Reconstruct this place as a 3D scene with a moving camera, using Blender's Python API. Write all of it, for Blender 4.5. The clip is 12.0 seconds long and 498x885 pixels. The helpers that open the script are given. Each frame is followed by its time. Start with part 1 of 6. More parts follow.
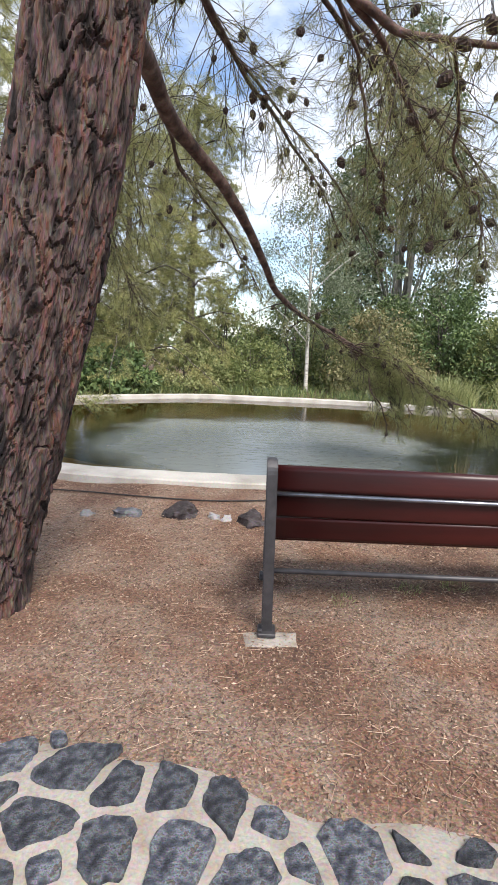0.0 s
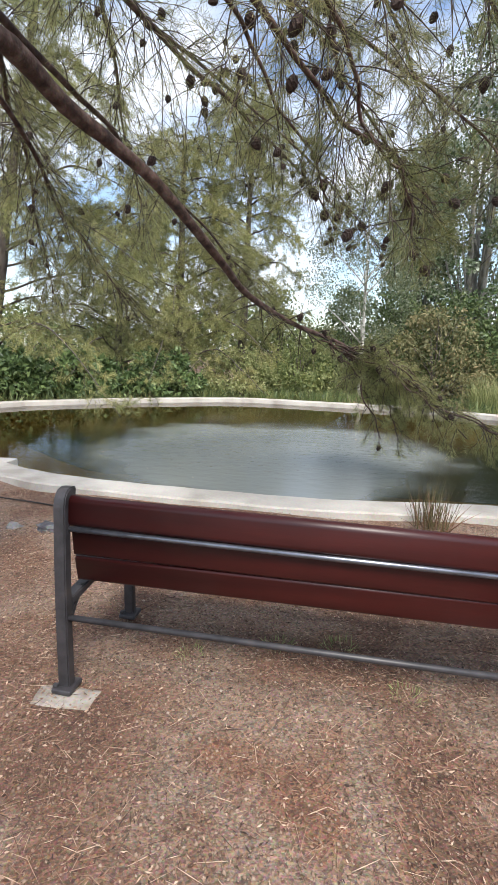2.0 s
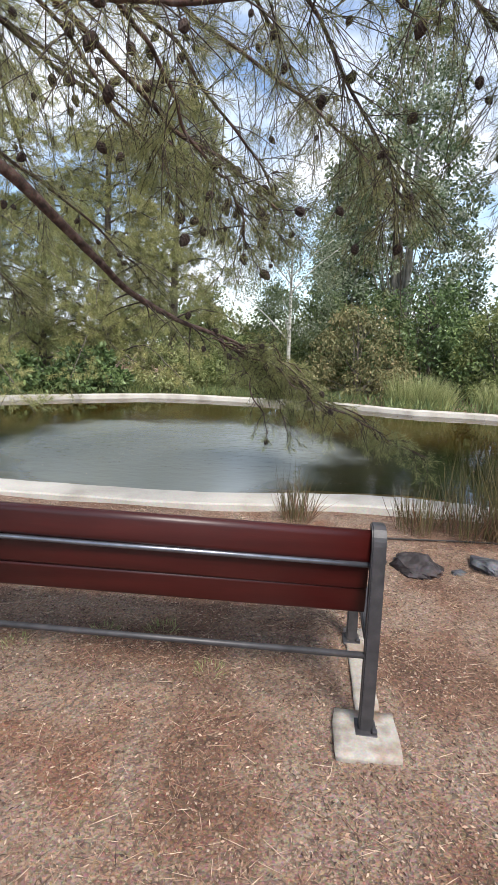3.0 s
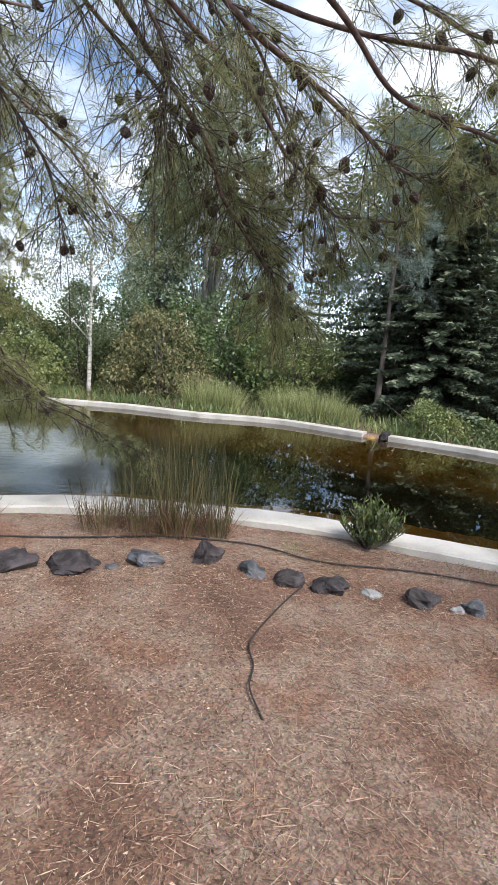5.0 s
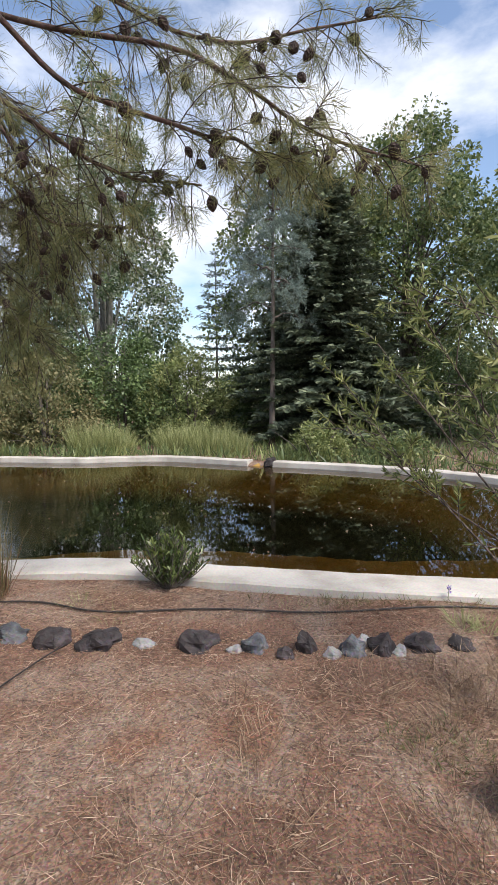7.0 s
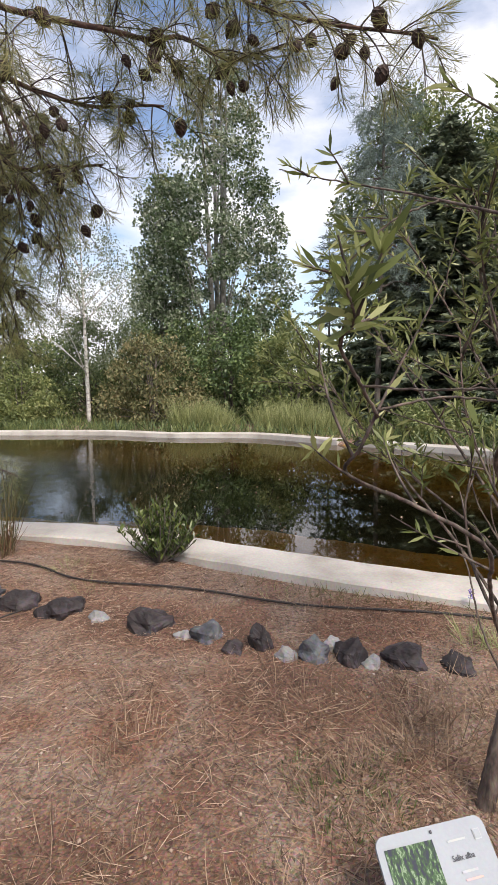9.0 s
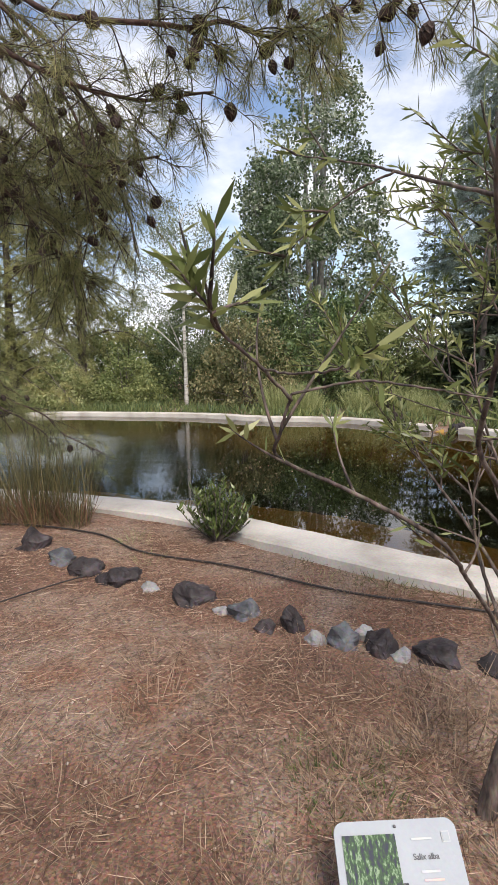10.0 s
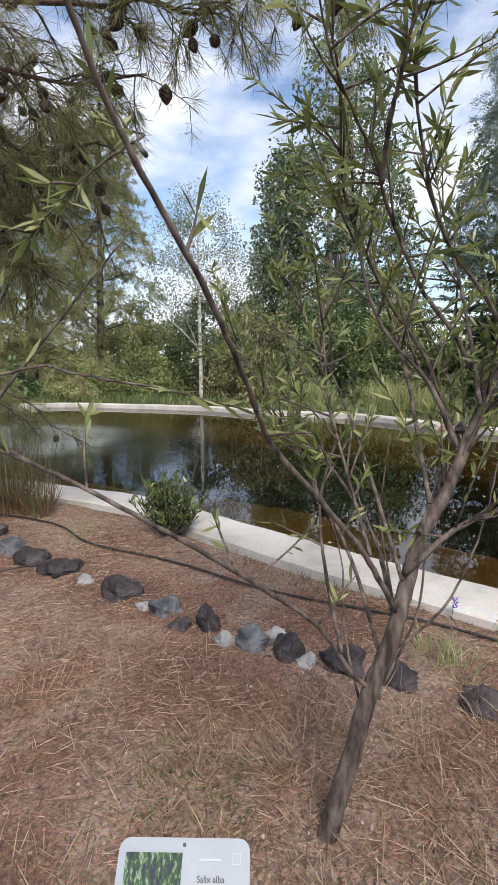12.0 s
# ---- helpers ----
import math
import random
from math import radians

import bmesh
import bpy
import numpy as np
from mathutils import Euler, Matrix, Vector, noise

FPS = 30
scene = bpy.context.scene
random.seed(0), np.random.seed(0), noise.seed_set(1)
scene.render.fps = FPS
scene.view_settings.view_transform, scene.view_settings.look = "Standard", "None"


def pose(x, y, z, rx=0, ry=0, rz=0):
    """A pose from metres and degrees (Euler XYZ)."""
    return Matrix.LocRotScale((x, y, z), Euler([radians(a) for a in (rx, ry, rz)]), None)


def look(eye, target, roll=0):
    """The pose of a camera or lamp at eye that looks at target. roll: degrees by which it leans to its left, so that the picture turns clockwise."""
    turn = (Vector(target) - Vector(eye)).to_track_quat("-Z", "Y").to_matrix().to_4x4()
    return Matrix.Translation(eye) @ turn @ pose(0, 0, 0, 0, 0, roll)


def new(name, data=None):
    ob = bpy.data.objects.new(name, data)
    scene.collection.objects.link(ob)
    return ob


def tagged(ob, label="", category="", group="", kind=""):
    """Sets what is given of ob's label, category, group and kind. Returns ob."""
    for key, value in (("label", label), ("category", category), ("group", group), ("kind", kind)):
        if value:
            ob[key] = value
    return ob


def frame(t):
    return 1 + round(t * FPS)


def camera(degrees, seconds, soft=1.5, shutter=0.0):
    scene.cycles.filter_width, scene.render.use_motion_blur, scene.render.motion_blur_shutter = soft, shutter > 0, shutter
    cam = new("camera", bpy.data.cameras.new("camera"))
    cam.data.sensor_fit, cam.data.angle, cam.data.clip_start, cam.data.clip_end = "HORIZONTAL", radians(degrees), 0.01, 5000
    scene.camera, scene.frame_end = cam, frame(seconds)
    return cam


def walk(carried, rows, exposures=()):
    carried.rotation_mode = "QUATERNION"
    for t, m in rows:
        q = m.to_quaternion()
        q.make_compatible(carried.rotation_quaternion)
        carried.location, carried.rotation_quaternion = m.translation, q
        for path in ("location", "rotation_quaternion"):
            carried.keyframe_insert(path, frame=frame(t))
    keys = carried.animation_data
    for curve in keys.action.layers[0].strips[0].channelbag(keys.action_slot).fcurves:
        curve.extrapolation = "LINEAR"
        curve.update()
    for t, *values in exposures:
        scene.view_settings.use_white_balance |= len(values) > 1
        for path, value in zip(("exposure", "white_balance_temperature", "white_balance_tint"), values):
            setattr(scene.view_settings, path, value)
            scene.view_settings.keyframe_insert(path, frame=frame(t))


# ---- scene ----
cam = camera(52.0, 12.0, 0.85)
PATH = [
    (0, (0.811, -0.83, 1.302), (0.63, 1.13, 0.949), 1.7),
    (0.5, (1.065, -0.7, 1.353), (0.701, 1.23, 0.978), 2.4),
    (1, (1.347, -0.543, 1.369), (0.842, 1.355, 0.993), 1.8),
    (1.5, (1.593, -0.412, 1.366), (1.045, 1.476, 0.999), 1.3),
    (2, (1.891, -0.237, 1.368), (1.38, 1.663, 1.012), 1.3),
    (2.3, (2.077, -0.224, 1.371), (1.607, 1.687, 1.012), 1.4),
    (2.4, (2.153, -0.227, 1.371), (1.688, 1.685, 1.012), 1.4),
    (2.5, (2.23, -0.228, 1.381), (1.771, 1.683, 1.015), 1.1),
    (2.7, (2.358, -0.234, 1.396), (1.95, 1.689, 1.024), 1.2),
    (4.3, (3.295, -0.267, 1.436), (3.293, 1.707, 1.113), 2.9),
    (4.5, (3.448, -0.291, 1.469), (3.509, 1.681, 1.143), 3.4),
    (5, (3.787, -0.29, 1.461), (4.066, 1.663, 1.135), 4.6),
    (5.5, (4.095, -0.218, 1.46), (4.532, 1.709, 1.151), 4.7),
    (6, (4.386, -0.224, 1.491), (4.903, 1.692, 1.242), 2.8),
    (6.5, (4.663, -0.192, 1.482), (5.221, 1.72, 1.304), 0.9),
    (6.7, (4.786, -0.18, 1.446), (5.331, 1.737, 1.278), 0.1),
    (8.3, (5.62, 0.044, 1.254), (5.905, 2.012, 1.046), -0.1),
    (8.5, (5.708, 0.063, 1.246), (5.916, 2.04, 1.025), -0.4),
    (9, (5.897, 0.123, 1.227), (5.901, 2.11, 0.993), -0.7),
    (9.5, (6.059, 0.137, 1.214), (5.832, 2.107, 0.957), -1.3),
    (10, (6.198, 0.129, 1.223), (5.807, 2.069, 0.933), -1.0),
    (10.5, (6.27, 0.151, 1.208), (5.797, 2.07, 0.902), -0.3),
    (11, (6.34, 0.224, 1.203), (5.817, 2.125, 0.866), -0.1),
    (11.5, (6.468, 0.28, 1.2), (5.98, 2.192, 0.876), 0.0),
    (12, (6.676, 0.313, 1.203), (6.173, 2.224, 0.893), -0.3),
]
walk(cam, [(t, look(eye, target, roll)) for t, eye, target, roll in PATH], ((0, 0.90, 6600, 11), (2.5, 0.80, 6500, 10), (4.5, 0.78, 6400, 10), (5.5, 0.76, 6250, 9), (6.5, 0.68, 6500, 11), (8.5, 0.56, 6850, 14), (9.5, 0.56, 6950, 15), (10.5, 0.52, 6600, 12), (12, 0.50, 6450, 12)))

# ---- world, sun and exposure ----
world = bpy.data.worlds.new("world")
scene.world = world
world.use_nodes = True
wt = world.node_tree
wt.nodes.clear()
w_out = wt.nodes.new("ShaderNodeOutputWorld")
w_bg = wt.nodes.new("ShaderNodeBackground")
w_sky = wt.nodes.new("ShaderNodeTexSky")
w_sky.sky_type = "NISHITA"
w_sky.sun_disc = False
SUN_EL, SUN_AZ = radians(52), radians(150)
w_sky.sun_elevation, w_sky.sun_rotation = SUN_EL, SUN_AZ
w_coord = wt.nodes.new("ShaderNodeTexCoord")
w_map = wt.nodes.new("ShaderNodeMapping")
w_map.inputs["Scale"].default_value = (1.0, 1.0, 2.2)
w_noise = wt.nodes.new("ShaderNodeTexNoise")
w_noise.inputs["Scale"].default_value = 2.6
w_noise.inputs["Detail"].default_value = 8
w_noise.inputs["Roughness"].default_value = 0.55
w_ramp = wt.nodes.new("ShaderNodeValToRGB")
w_ramp.color_ramp.elements[0].position = 0.42
w_ramp.color_ramp.elements[1].position = 0.62
w_scale = wt.nodes.new("ShaderNodeVectorMath")
w_scale.operation = "SCALE"
w_scale.inputs["Scale"].default_value = 0.15
w_mix = wt.nodes.new("ShaderNodeMix")
w_mix.data_type = "RGBA"
w_mix.inputs["B"].default_value = (0.80, 0.84, 0.92, 1)
wt.links.new(w_coord.outputs["Generated"], w_map.inputs["Vector"])
wt.links.new(w_map.outputs["Vector"], w_noise.inputs["Vector"])
wt.links.new(w_noise.outputs["Fac"], w_ramp.inputs["Fac"])
wt.links.new(w_sky.outputs["Color"], w_scale.inputs[0])
wt.links.new(w_ramp.outputs["Color"], w_mix.inputs["Factor"])
wt.links.new(w_scale.outputs[0], w_mix.inputs["A"])
wt.links.new(w_mix.outputs["Result"], w_bg.inputs["Color"])
wt.links.new(w_bg.outputs["Background"], w_out.inputs["Surface"])

sun_data = bpy.data.lights.new("sun", "SUN")
sun_data.energy, sun_data.angle, sun_data.color = 3.0, radians(20), (1.0, 0.95, 0.88)
sun = new("sun", sun_data)
sun_way = Vector((math.sin(SUN_AZ) * math.cos(SUN_EL), math.cos(SUN_AZ) * math.cos(SUN_EL), math.sin(SUN_EL)))
sun.matrix_world = look(tuple(sun_way * 60), (0, 0, 0))

# ---- materials ----


def surface(name, stops, scale=6.0, detail=6.0, rough=0.8, bump=0.3, bump_scale=None, stretch=(1, 1, 1), grain=0.25, metal=0.0, sheen=0.0, dist=0.01):
    """A two-scale material: a colour ramp over broad noise, a fine grain over it, and relief."""
    m = bpy.data.materials.new(name)
    m.use_nodes = True
    t = m.node_tree
    b = t.nodes["Principled BSDF"]
    co = t.nodes.new("ShaderNodeTexCoord")
    mp = t.nodes.new("ShaderNodeMapping")
    mp.inputs["Scale"].default_value = stretch
    n1 = t.nodes.new("ShaderNodeTexNoise")
    n1.inputs["Scale"].default_value, n1.inputs["Detail"].default_value = scale, detail
    n2 = t.nodes.new("ShaderNodeTexNoise")
    n2.inputs["Scale"].default_value, n2.inputs["Detail"].default_value = bump_scale or scale * 9, 5
    rp = t.nodes.new("ShaderNodeValToRGB")
    while len(rp.color_ramp.elements) < len(stops):
        rp.color_ramp.elements.new(0.5)
    for e, (p, c) in zip(rp.color_ramp.elements, stops):
        e.position, e.color = p, (*c, 1)
    mx = t.nodes.new("ShaderNodeMix")
    mx.data_type, mx.blend_type = "RGBA", "OVERLAY"
    mx.inputs["Factor"].default_value = grain
    bp = t.nodes.new("ShaderNodeBump")
    bp.inputs["Strength"].default_value, bp.inputs["Distance"].default_value = bump, dist
    t.links.new(co.outputs["Object"], mp.inputs["Vector"])
    t.links.new(mp.outputs["Vector"], n1.inputs["Vector"])
    t.links.new(mp.outputs["Vector"], n2.inputs["Vector"])
    t.links.new(n1.outputs["Fac"], rp.inputs["Fac"])
    t.links.new(rp.outputs["Color"], mx.inputs["A"])
    t.links.new(n2.outputs["Color"], mx.inputs["B"])
    t.links.new(mx.outputs["Result"], b.inputs["Base Color"])
    t.links.new(n2.outputs["Fac"], bp.inputs["Height"])
    t.links.new(bp.outputs["Normal"], b.inputs["Normal"])
    b.inputs["Roughness"].default_value, b.inputs["Metallic"].default_value = rough, metal
    return m


def foliage(name, dark, mid, light, rough=0.5, through_light=0.3, patch=0.6):
    """Leaves: every leaf its own tone, broad patches over the crown, light let through."""
    m = bpy.data.materials.new(name)
    m.use_nodes = True
    t = m.node_tree
    b = t.nodes["Principled BSDF"]
    out = t.nodes["Material Output"]
    geo = t.nodes.new("ShaderNodeNewGeometry")
    rp = t.nodes.new("ShaderNodeValToRGB")
    rp.color_ramp.elements.new(0.5)
    for e, (p, c) in zip(rp.color_ramp.elements, ((0.0, dark), (0.5, mid), (1.0, light))):
        e.position, e.color = p, (*c, 1)
    co = t.nodes.new("ShaderNodeTexCoord")
    n = t.nodes.new("ShaderNodeTexNoise")
    n.inputs["Scale"].default_value, n.inputs["Detail"].default_value = patch, 3
    add = t.nodes.new("ShaderNodeMath")
    add.operation = "ADD"
    half = t.nodes.new("ShaderNodeMath")
    half.operation = "MULTIPLY_ADD"
    half.inputs[1].default_value, half.inputs[2].default_value = 0.7, -0.35
    t.links.new(geo.outputs["Random Per Island"], half.inputs[0])
    t.links.new(co.outputs["Object"], n.inputs["Vector"])
    t.links.new(n.outputs["Fac"], add.inputs[0])
    t.links.new(half.outputs[0], add.inputs[1])
    t.links.new(add.outputs[0], rp.inputs["Fac"])
    t.links.new(rp.outputs["Color"], b.inputs["Base Color"])
    b.inputs["Roughness"].default_value = rough
    tr = t.nodes.new("ShaderNodeBsdfTranslucent")
    mix = t.nodes.new("ShaderNodeMixShader")
    mix.inputs["Fac"].default_value = through_light
    t.links.new(rp.outputs["Color"], tr.inputs["Color"])
    t.links.new(b.outputs["BSDF"], mix.inputs[1])
    t.links.new(tr.outputs["BSDF"], mix.inputs[2])
    t.links.new(mix.outputs["Shader"], out.inputs["Surface"])
    return m


def island_tones(name, stops, rough=0.85):
    """Small loose pieces: each its own colour."""
    m = bpy.data.materials.new(name)
    m.use_nodes = True
    t = m.node_tree
    b = t.nodes["Principled BSDF"]
    geo = t.nodes.new("ShaderNodeNewGeometry")
    rp = t.nodes.new("ShaderNodeValToRGB")
    while len(rp.color_ramp.elements) < len(stops):
        rp.color_ramp.elements.new(0.5)
    for e, (p, c) in zip(rp.color_ramp.elements, stops):
        e.position, e.color = p, (*c, 1)
    t.links.new(geo.outputs["Random Per Island"], rp.inputs["Fac"])
    t.links.new(rp.outputs["Color"], b.inputs["Base Color"])
    b.inputs["Roughness"].default_value = rough
    return m


def per_object(m, low=0.6, high=1.25):
    """Varies a material's brightness from object to object."""
    t = m.node_tree
    b = t.nodes["Principled BSDF"]
    src = b.inputs["Base Color"].links[0].from_socket
    info = t.nodes.new("ShaderNodeObjectInfo")
    mr = t.nodes.new("ShaderNodeMapRange")
    mr.inputs["To Min"].default_value, mr.inputs["To Max"].default_value = low, high
    sc = t.nodes.new("ShaderNodeVectorMath")
    sc.operation = "SCALE"
    t.links.new(info.outputs["Random"], mr.inputs["Value"])
    t.links.new(src, sc.inputs[0])
    t.links.new(mr.outputs["Result"], sc.inputs["Scale"])
    t.links.new(sc.outputs[0], b.inputs["Base Color"])
    return m


def ground_material():
    """Reddish earth with paler trodden sand and a litter-brown cast, finely gravelled; mud under water."""
    m = surface("earth", ((0.30, (0.092, 0.054, 0.038)), (0.43, (0.165, 0.100, 0.070)), (0.54, (0.226, 0.174, 0.139)), (0.64, (0.190, 0.110, 0.074)), (0.78, (0.112, 0.063, 0.043))),
                scale=1.3, detail=9, rough=0.95, bump=1.0, bump_scale=120, grain=0.75, dist=0.010)
    t = m.node_tree
    b = t.nodes["Principled BSDF"]
    src = b.inputs["Base Color"].links[0].from_socket
    co = t.nodes.new("ShaderNodeTexCoord")
    v = t.nodes.new("ShaderNodeTexVoronoi")
    v.inputs["Scale"].default_value = 95
    rp = t.nodes.new("ShaderNodeValToRGB")
    rp.color_ramp.elements[0].position, rp.color_ramp.elements[0].color = 0.05, (0.16, 0.12, 0.10, 1)
    rp.color_ramp.elements[1].position, rp.color_ramp.elements[1].color = 0.9, (0.80, 0.74, 0.68, 1)
    mx = t.nodes.new("ShaderNodeMix")
    mx.data_type, mx.blend_type = "RGBA", "OVERLAY"
    mx.inputs["Factor"].default_value = 0.75
    t.links.new(co.outputs["Object"], v.inputs["Vector"])
    t.links.new(v.outputs["Color"], rp.inputs["Fac"])
    t.links.new(src, mx.inputs["A"])
    t.links.new(rp.outputs["Color"], mx.inputs["B"])
    t.links.new(mx.outputs["Result"], b.inputs["Base Color"])
    return m


def water_material():
    m = bpy.data.materials.new("pond_water")
    m.use_nodes = True
    t = m.node_tree
    t.nodes.clear()
    out = t.nodes.new("ShaderNodeOutputMaterial")
    co = t.nodes.new("ShaderNodeTexCoord")
    mp = t.nodes.new("ShaderNodeMapping")
    mp.inputs["Scale"].default_value = (1.0, 1.6, 1.0)
    n = t.nodes.new("ShaderNodeTexNoise")
    n.inputs["Scale"].default_value, n.inputs["Detail"].default_value = 5.0, 3
    bp = t.nodes.new("ShaderNodeBump")
    bp.inputs["Strength"].default_value, bp.inputs["Distance"].default_value = 0.10, 0.016
    fr = t.nodes.new("ShaderNodeFresnel")
    fr.inputs["IOR"].default_value = 1.95
    gl = t.nodes.new("ShaderNodeBsdfGlossy")
    gl.inputs["Roughness"].default_value = 0.03
    tp = t.nodes.new("ShaderNodeBsdfTransparent")
    tp.inputs["Color"].default_value = (0.80, 0.72, 0.50, 1)
    mix = t.nodes.new("ShaderNodeMixShader")
    t.links.new(co.outputs["Object"], mp.inputs["Vector"])
    t.links.new(mp.outputs["Vector"], n.inputs["Vector"])
    # a breeze ruffles the middle of the wide lobe, the edges lie still
    mid = t.nodes.new("ShaderNodeVectorMath")
    mid.operation = "DISTANCE"
    mid.inputs[1].default_value = (0.5, 6.9, 0.0)
    fall = t.nodes.new("ShaderNodeMapRange")
    fall.inputs["From Min"].default_value, fall.inputs["From Max"].default_value = 1.8, 4.4
    fall.inputs["To Min"].default_value, fall.inputs["To Max"].default_value = 0.6, 0.014
    t.links.new(co.outputs["Object"], mid.inputs[0])
    t.links.new(mid.outputs["Value"], fall.inputs["Value"])
    t.links.new(fall.outputs["Result"], bp.inputs["Strength"])
    fine = t.nodes.new("ShaderNodeMapRange")
    fine.inputs["From Min"].default_value, fine.inputs["From Max"].default_value = 1.6, 4.0
    fine.inputs["To Min"].default_value, fine.inputs["To Max"].default_value = 0.24, 0.006
    t.links.new(mid.outputs["Value"], fine.inputs["Value"])
    t.links.new(fine.outputs["Result"], gl.inputs["Roughness"])
    t.links.new(n.outputs["Fac"], bp.inputs["Height"])
    t.links.new(bp.outputs["Normal"], gl.inputs["Normal"])
    t.links.new(bp.outputs["Normal"], fr.inputs["Normal"])
    t.links.new(fr.outputs["Fac"], mix.inputs["Fac"])
    t.links.new(tp.outputs["BSDF"], mix.inputs[1])
    t.links.new(gl.outputs["BSDF"], mix.inputs[2])
    # the sky's reflection painted in as a pale grey patch amid the wide lobe
    sky_grey = t.nodes.new("ShaderNodeBsdfDiffuse")
    sky_grey.inputs["Color"].default_value = (0.30, 0.325, 0.31, 1)
    patch_noise = t.nodes.new("ShaderNodeTexNoise")
    patch_noise.inputs["Scale"].default_value, patch_noise.inputs["Detail"].default_value = 0.55, 4
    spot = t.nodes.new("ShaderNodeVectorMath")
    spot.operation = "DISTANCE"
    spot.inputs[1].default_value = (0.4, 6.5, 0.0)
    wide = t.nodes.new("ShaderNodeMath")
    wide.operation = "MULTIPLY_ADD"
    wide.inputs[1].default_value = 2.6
    patch_fade = t.nodes.new("ShaderNodeMapRange")
    patch_fade.interpolation_type = "SMOOTHSTEP"
    patch_fade.inputs["From Min"].default_value, patch_fade.inputs["From Max"].default_value = 3.3, 4.1
    patch_fade.inputs["To Min"].default_value, patch_fade.inputs["To Max"].default_value = 0.8, 0.0
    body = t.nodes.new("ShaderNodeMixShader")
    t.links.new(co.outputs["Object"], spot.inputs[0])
    t.links.new(co.outputs["Object"], patch_noise.inputs["Vector"])
    t.links.new(patch_noise.outputs["Fac"], wide.inputs[0])
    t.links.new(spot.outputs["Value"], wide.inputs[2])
    t.links.new(wide.outputs[0], patch_fade.inputs["Value"])
    t.links.new(patch_fade.outputs["Result"], body.inputs["Fac"])
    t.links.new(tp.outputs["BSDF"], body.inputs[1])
    t.links.new(sky_grey.outputs["BSDF"], body.inputs[2])
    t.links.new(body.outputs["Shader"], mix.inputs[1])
    t.links.new(mix.outputs["Shader"], out.inputs["Surface"])
    return m


EARTH = ground_material()
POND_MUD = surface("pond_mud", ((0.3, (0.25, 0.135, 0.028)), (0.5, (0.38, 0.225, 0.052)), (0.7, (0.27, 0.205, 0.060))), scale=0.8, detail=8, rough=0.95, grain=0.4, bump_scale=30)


def darken_by_depth(m, shallow, deep, tone):
    """Paints deep bed dark green for light water absorbs; shelf stays bare ochre mud."""
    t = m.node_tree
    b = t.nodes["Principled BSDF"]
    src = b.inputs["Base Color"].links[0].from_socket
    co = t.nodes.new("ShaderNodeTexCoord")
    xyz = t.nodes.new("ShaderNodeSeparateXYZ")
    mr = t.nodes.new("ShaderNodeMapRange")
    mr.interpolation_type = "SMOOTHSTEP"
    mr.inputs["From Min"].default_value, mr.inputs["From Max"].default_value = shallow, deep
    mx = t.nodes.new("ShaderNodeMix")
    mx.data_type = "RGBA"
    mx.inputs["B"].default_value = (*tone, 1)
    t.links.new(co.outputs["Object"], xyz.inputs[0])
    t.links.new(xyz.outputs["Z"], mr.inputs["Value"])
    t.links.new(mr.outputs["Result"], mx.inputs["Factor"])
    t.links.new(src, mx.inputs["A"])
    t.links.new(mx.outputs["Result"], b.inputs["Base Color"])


darken_by_depth(POND_MUD, -0.32, -0.64, (0.014, 0.018, 0.009))
WATER = water_material()
CONCRETE = surface("rim_concrete", ((0.3, (0.33, 0.30, 0.26)), (0.5, (0.46, 0.43, 0.385)), (0.7, (0.54, 0.51, 0.46))), scale=2.5, detail=10, rough=0.9, bump=0.35, bump_scale=60, grain=0.3, dist=0.004)
PAD = surface("pad_concrete", ((0.3, (0.20, 0.165, 0.135)), (0.5, (0.36, 0.33, 0.29)), (0.68, (0.24, 0.175, 0.13))), scale=9, detail=9, rough=0.95, bump=0.5, bump_scale=110, grain=0.4, dist=0.004)
MORTAR = surface("mortar", ((0.3, (0.23, 0.19, 0.155)), (0.46, (0.33, 0.30, 0.26)), (0.60, (0.27, 0.23, 0.19)), (0.70, (0.20, 0.135, 0.092))), scale=5, detail=9, rough=0.95, bump=0.7, bump_scale=90, grain=0.5, dist=0.006)
PAVING = per_object(surface("paving_stone", ((0.34, (0.014, 0.015, 0.020)), (0.46, (0.045, 0.049, 0.062)), (0.54, (0.085, 0.088, 0.098)), (0.60, (0.135, 0.145, 0.165)), (0.66, (0.060, 0.056, 0.056)), (0.76, (0.12, 0.095, 0.080))), scale=34, detail=14, rough=0.8, bump=1.0, bump_scale=190, grain=0.9, dist=0.012), 0.45, 1.5)
ROCK_DARK = per_object(surface("basalt", ((0.3, (0.009, 0.007, 0.008)), (0.48, (0.026, 0.018, 0.018)), (0.60, (0.060, 0.050, 0.054)), (0.72, (0.055, 0.028, 0.022))), scale=10, detail=10, rough=0.72, bump=0.8, bump_scale=55, grain=0.5, dist=0.008), 0.6, 1.35)
ROCK_BLUE = per_object(surface("blue_grey_stone", ((0.3, (0.018, 0.018, 0.021)), (0.46, (0.055, 0.056, 0.064)), (0.58, (0.13, 0.132, 0.142)), (0.70, (0.070, 0.054, 0.050))), scale=9, detail=10, rough=0.75, bump=0.9, bump_scale=55, grain=0.5, dist=0.008), 0.7, 1.3)
ROCK_PALE = per_object(surface("pale_stone", ((0.3, (0.16, 0.16, 0.17)), (0.5, (0.28, 0.275, 0.27)), (0.72, (0.40, 0.37, 0.34))), scale=10, detail=10, rough=0.85, bump=0.7, bump_scale=60, grain=0.4, dist=0.006), 0.75, 1.2)
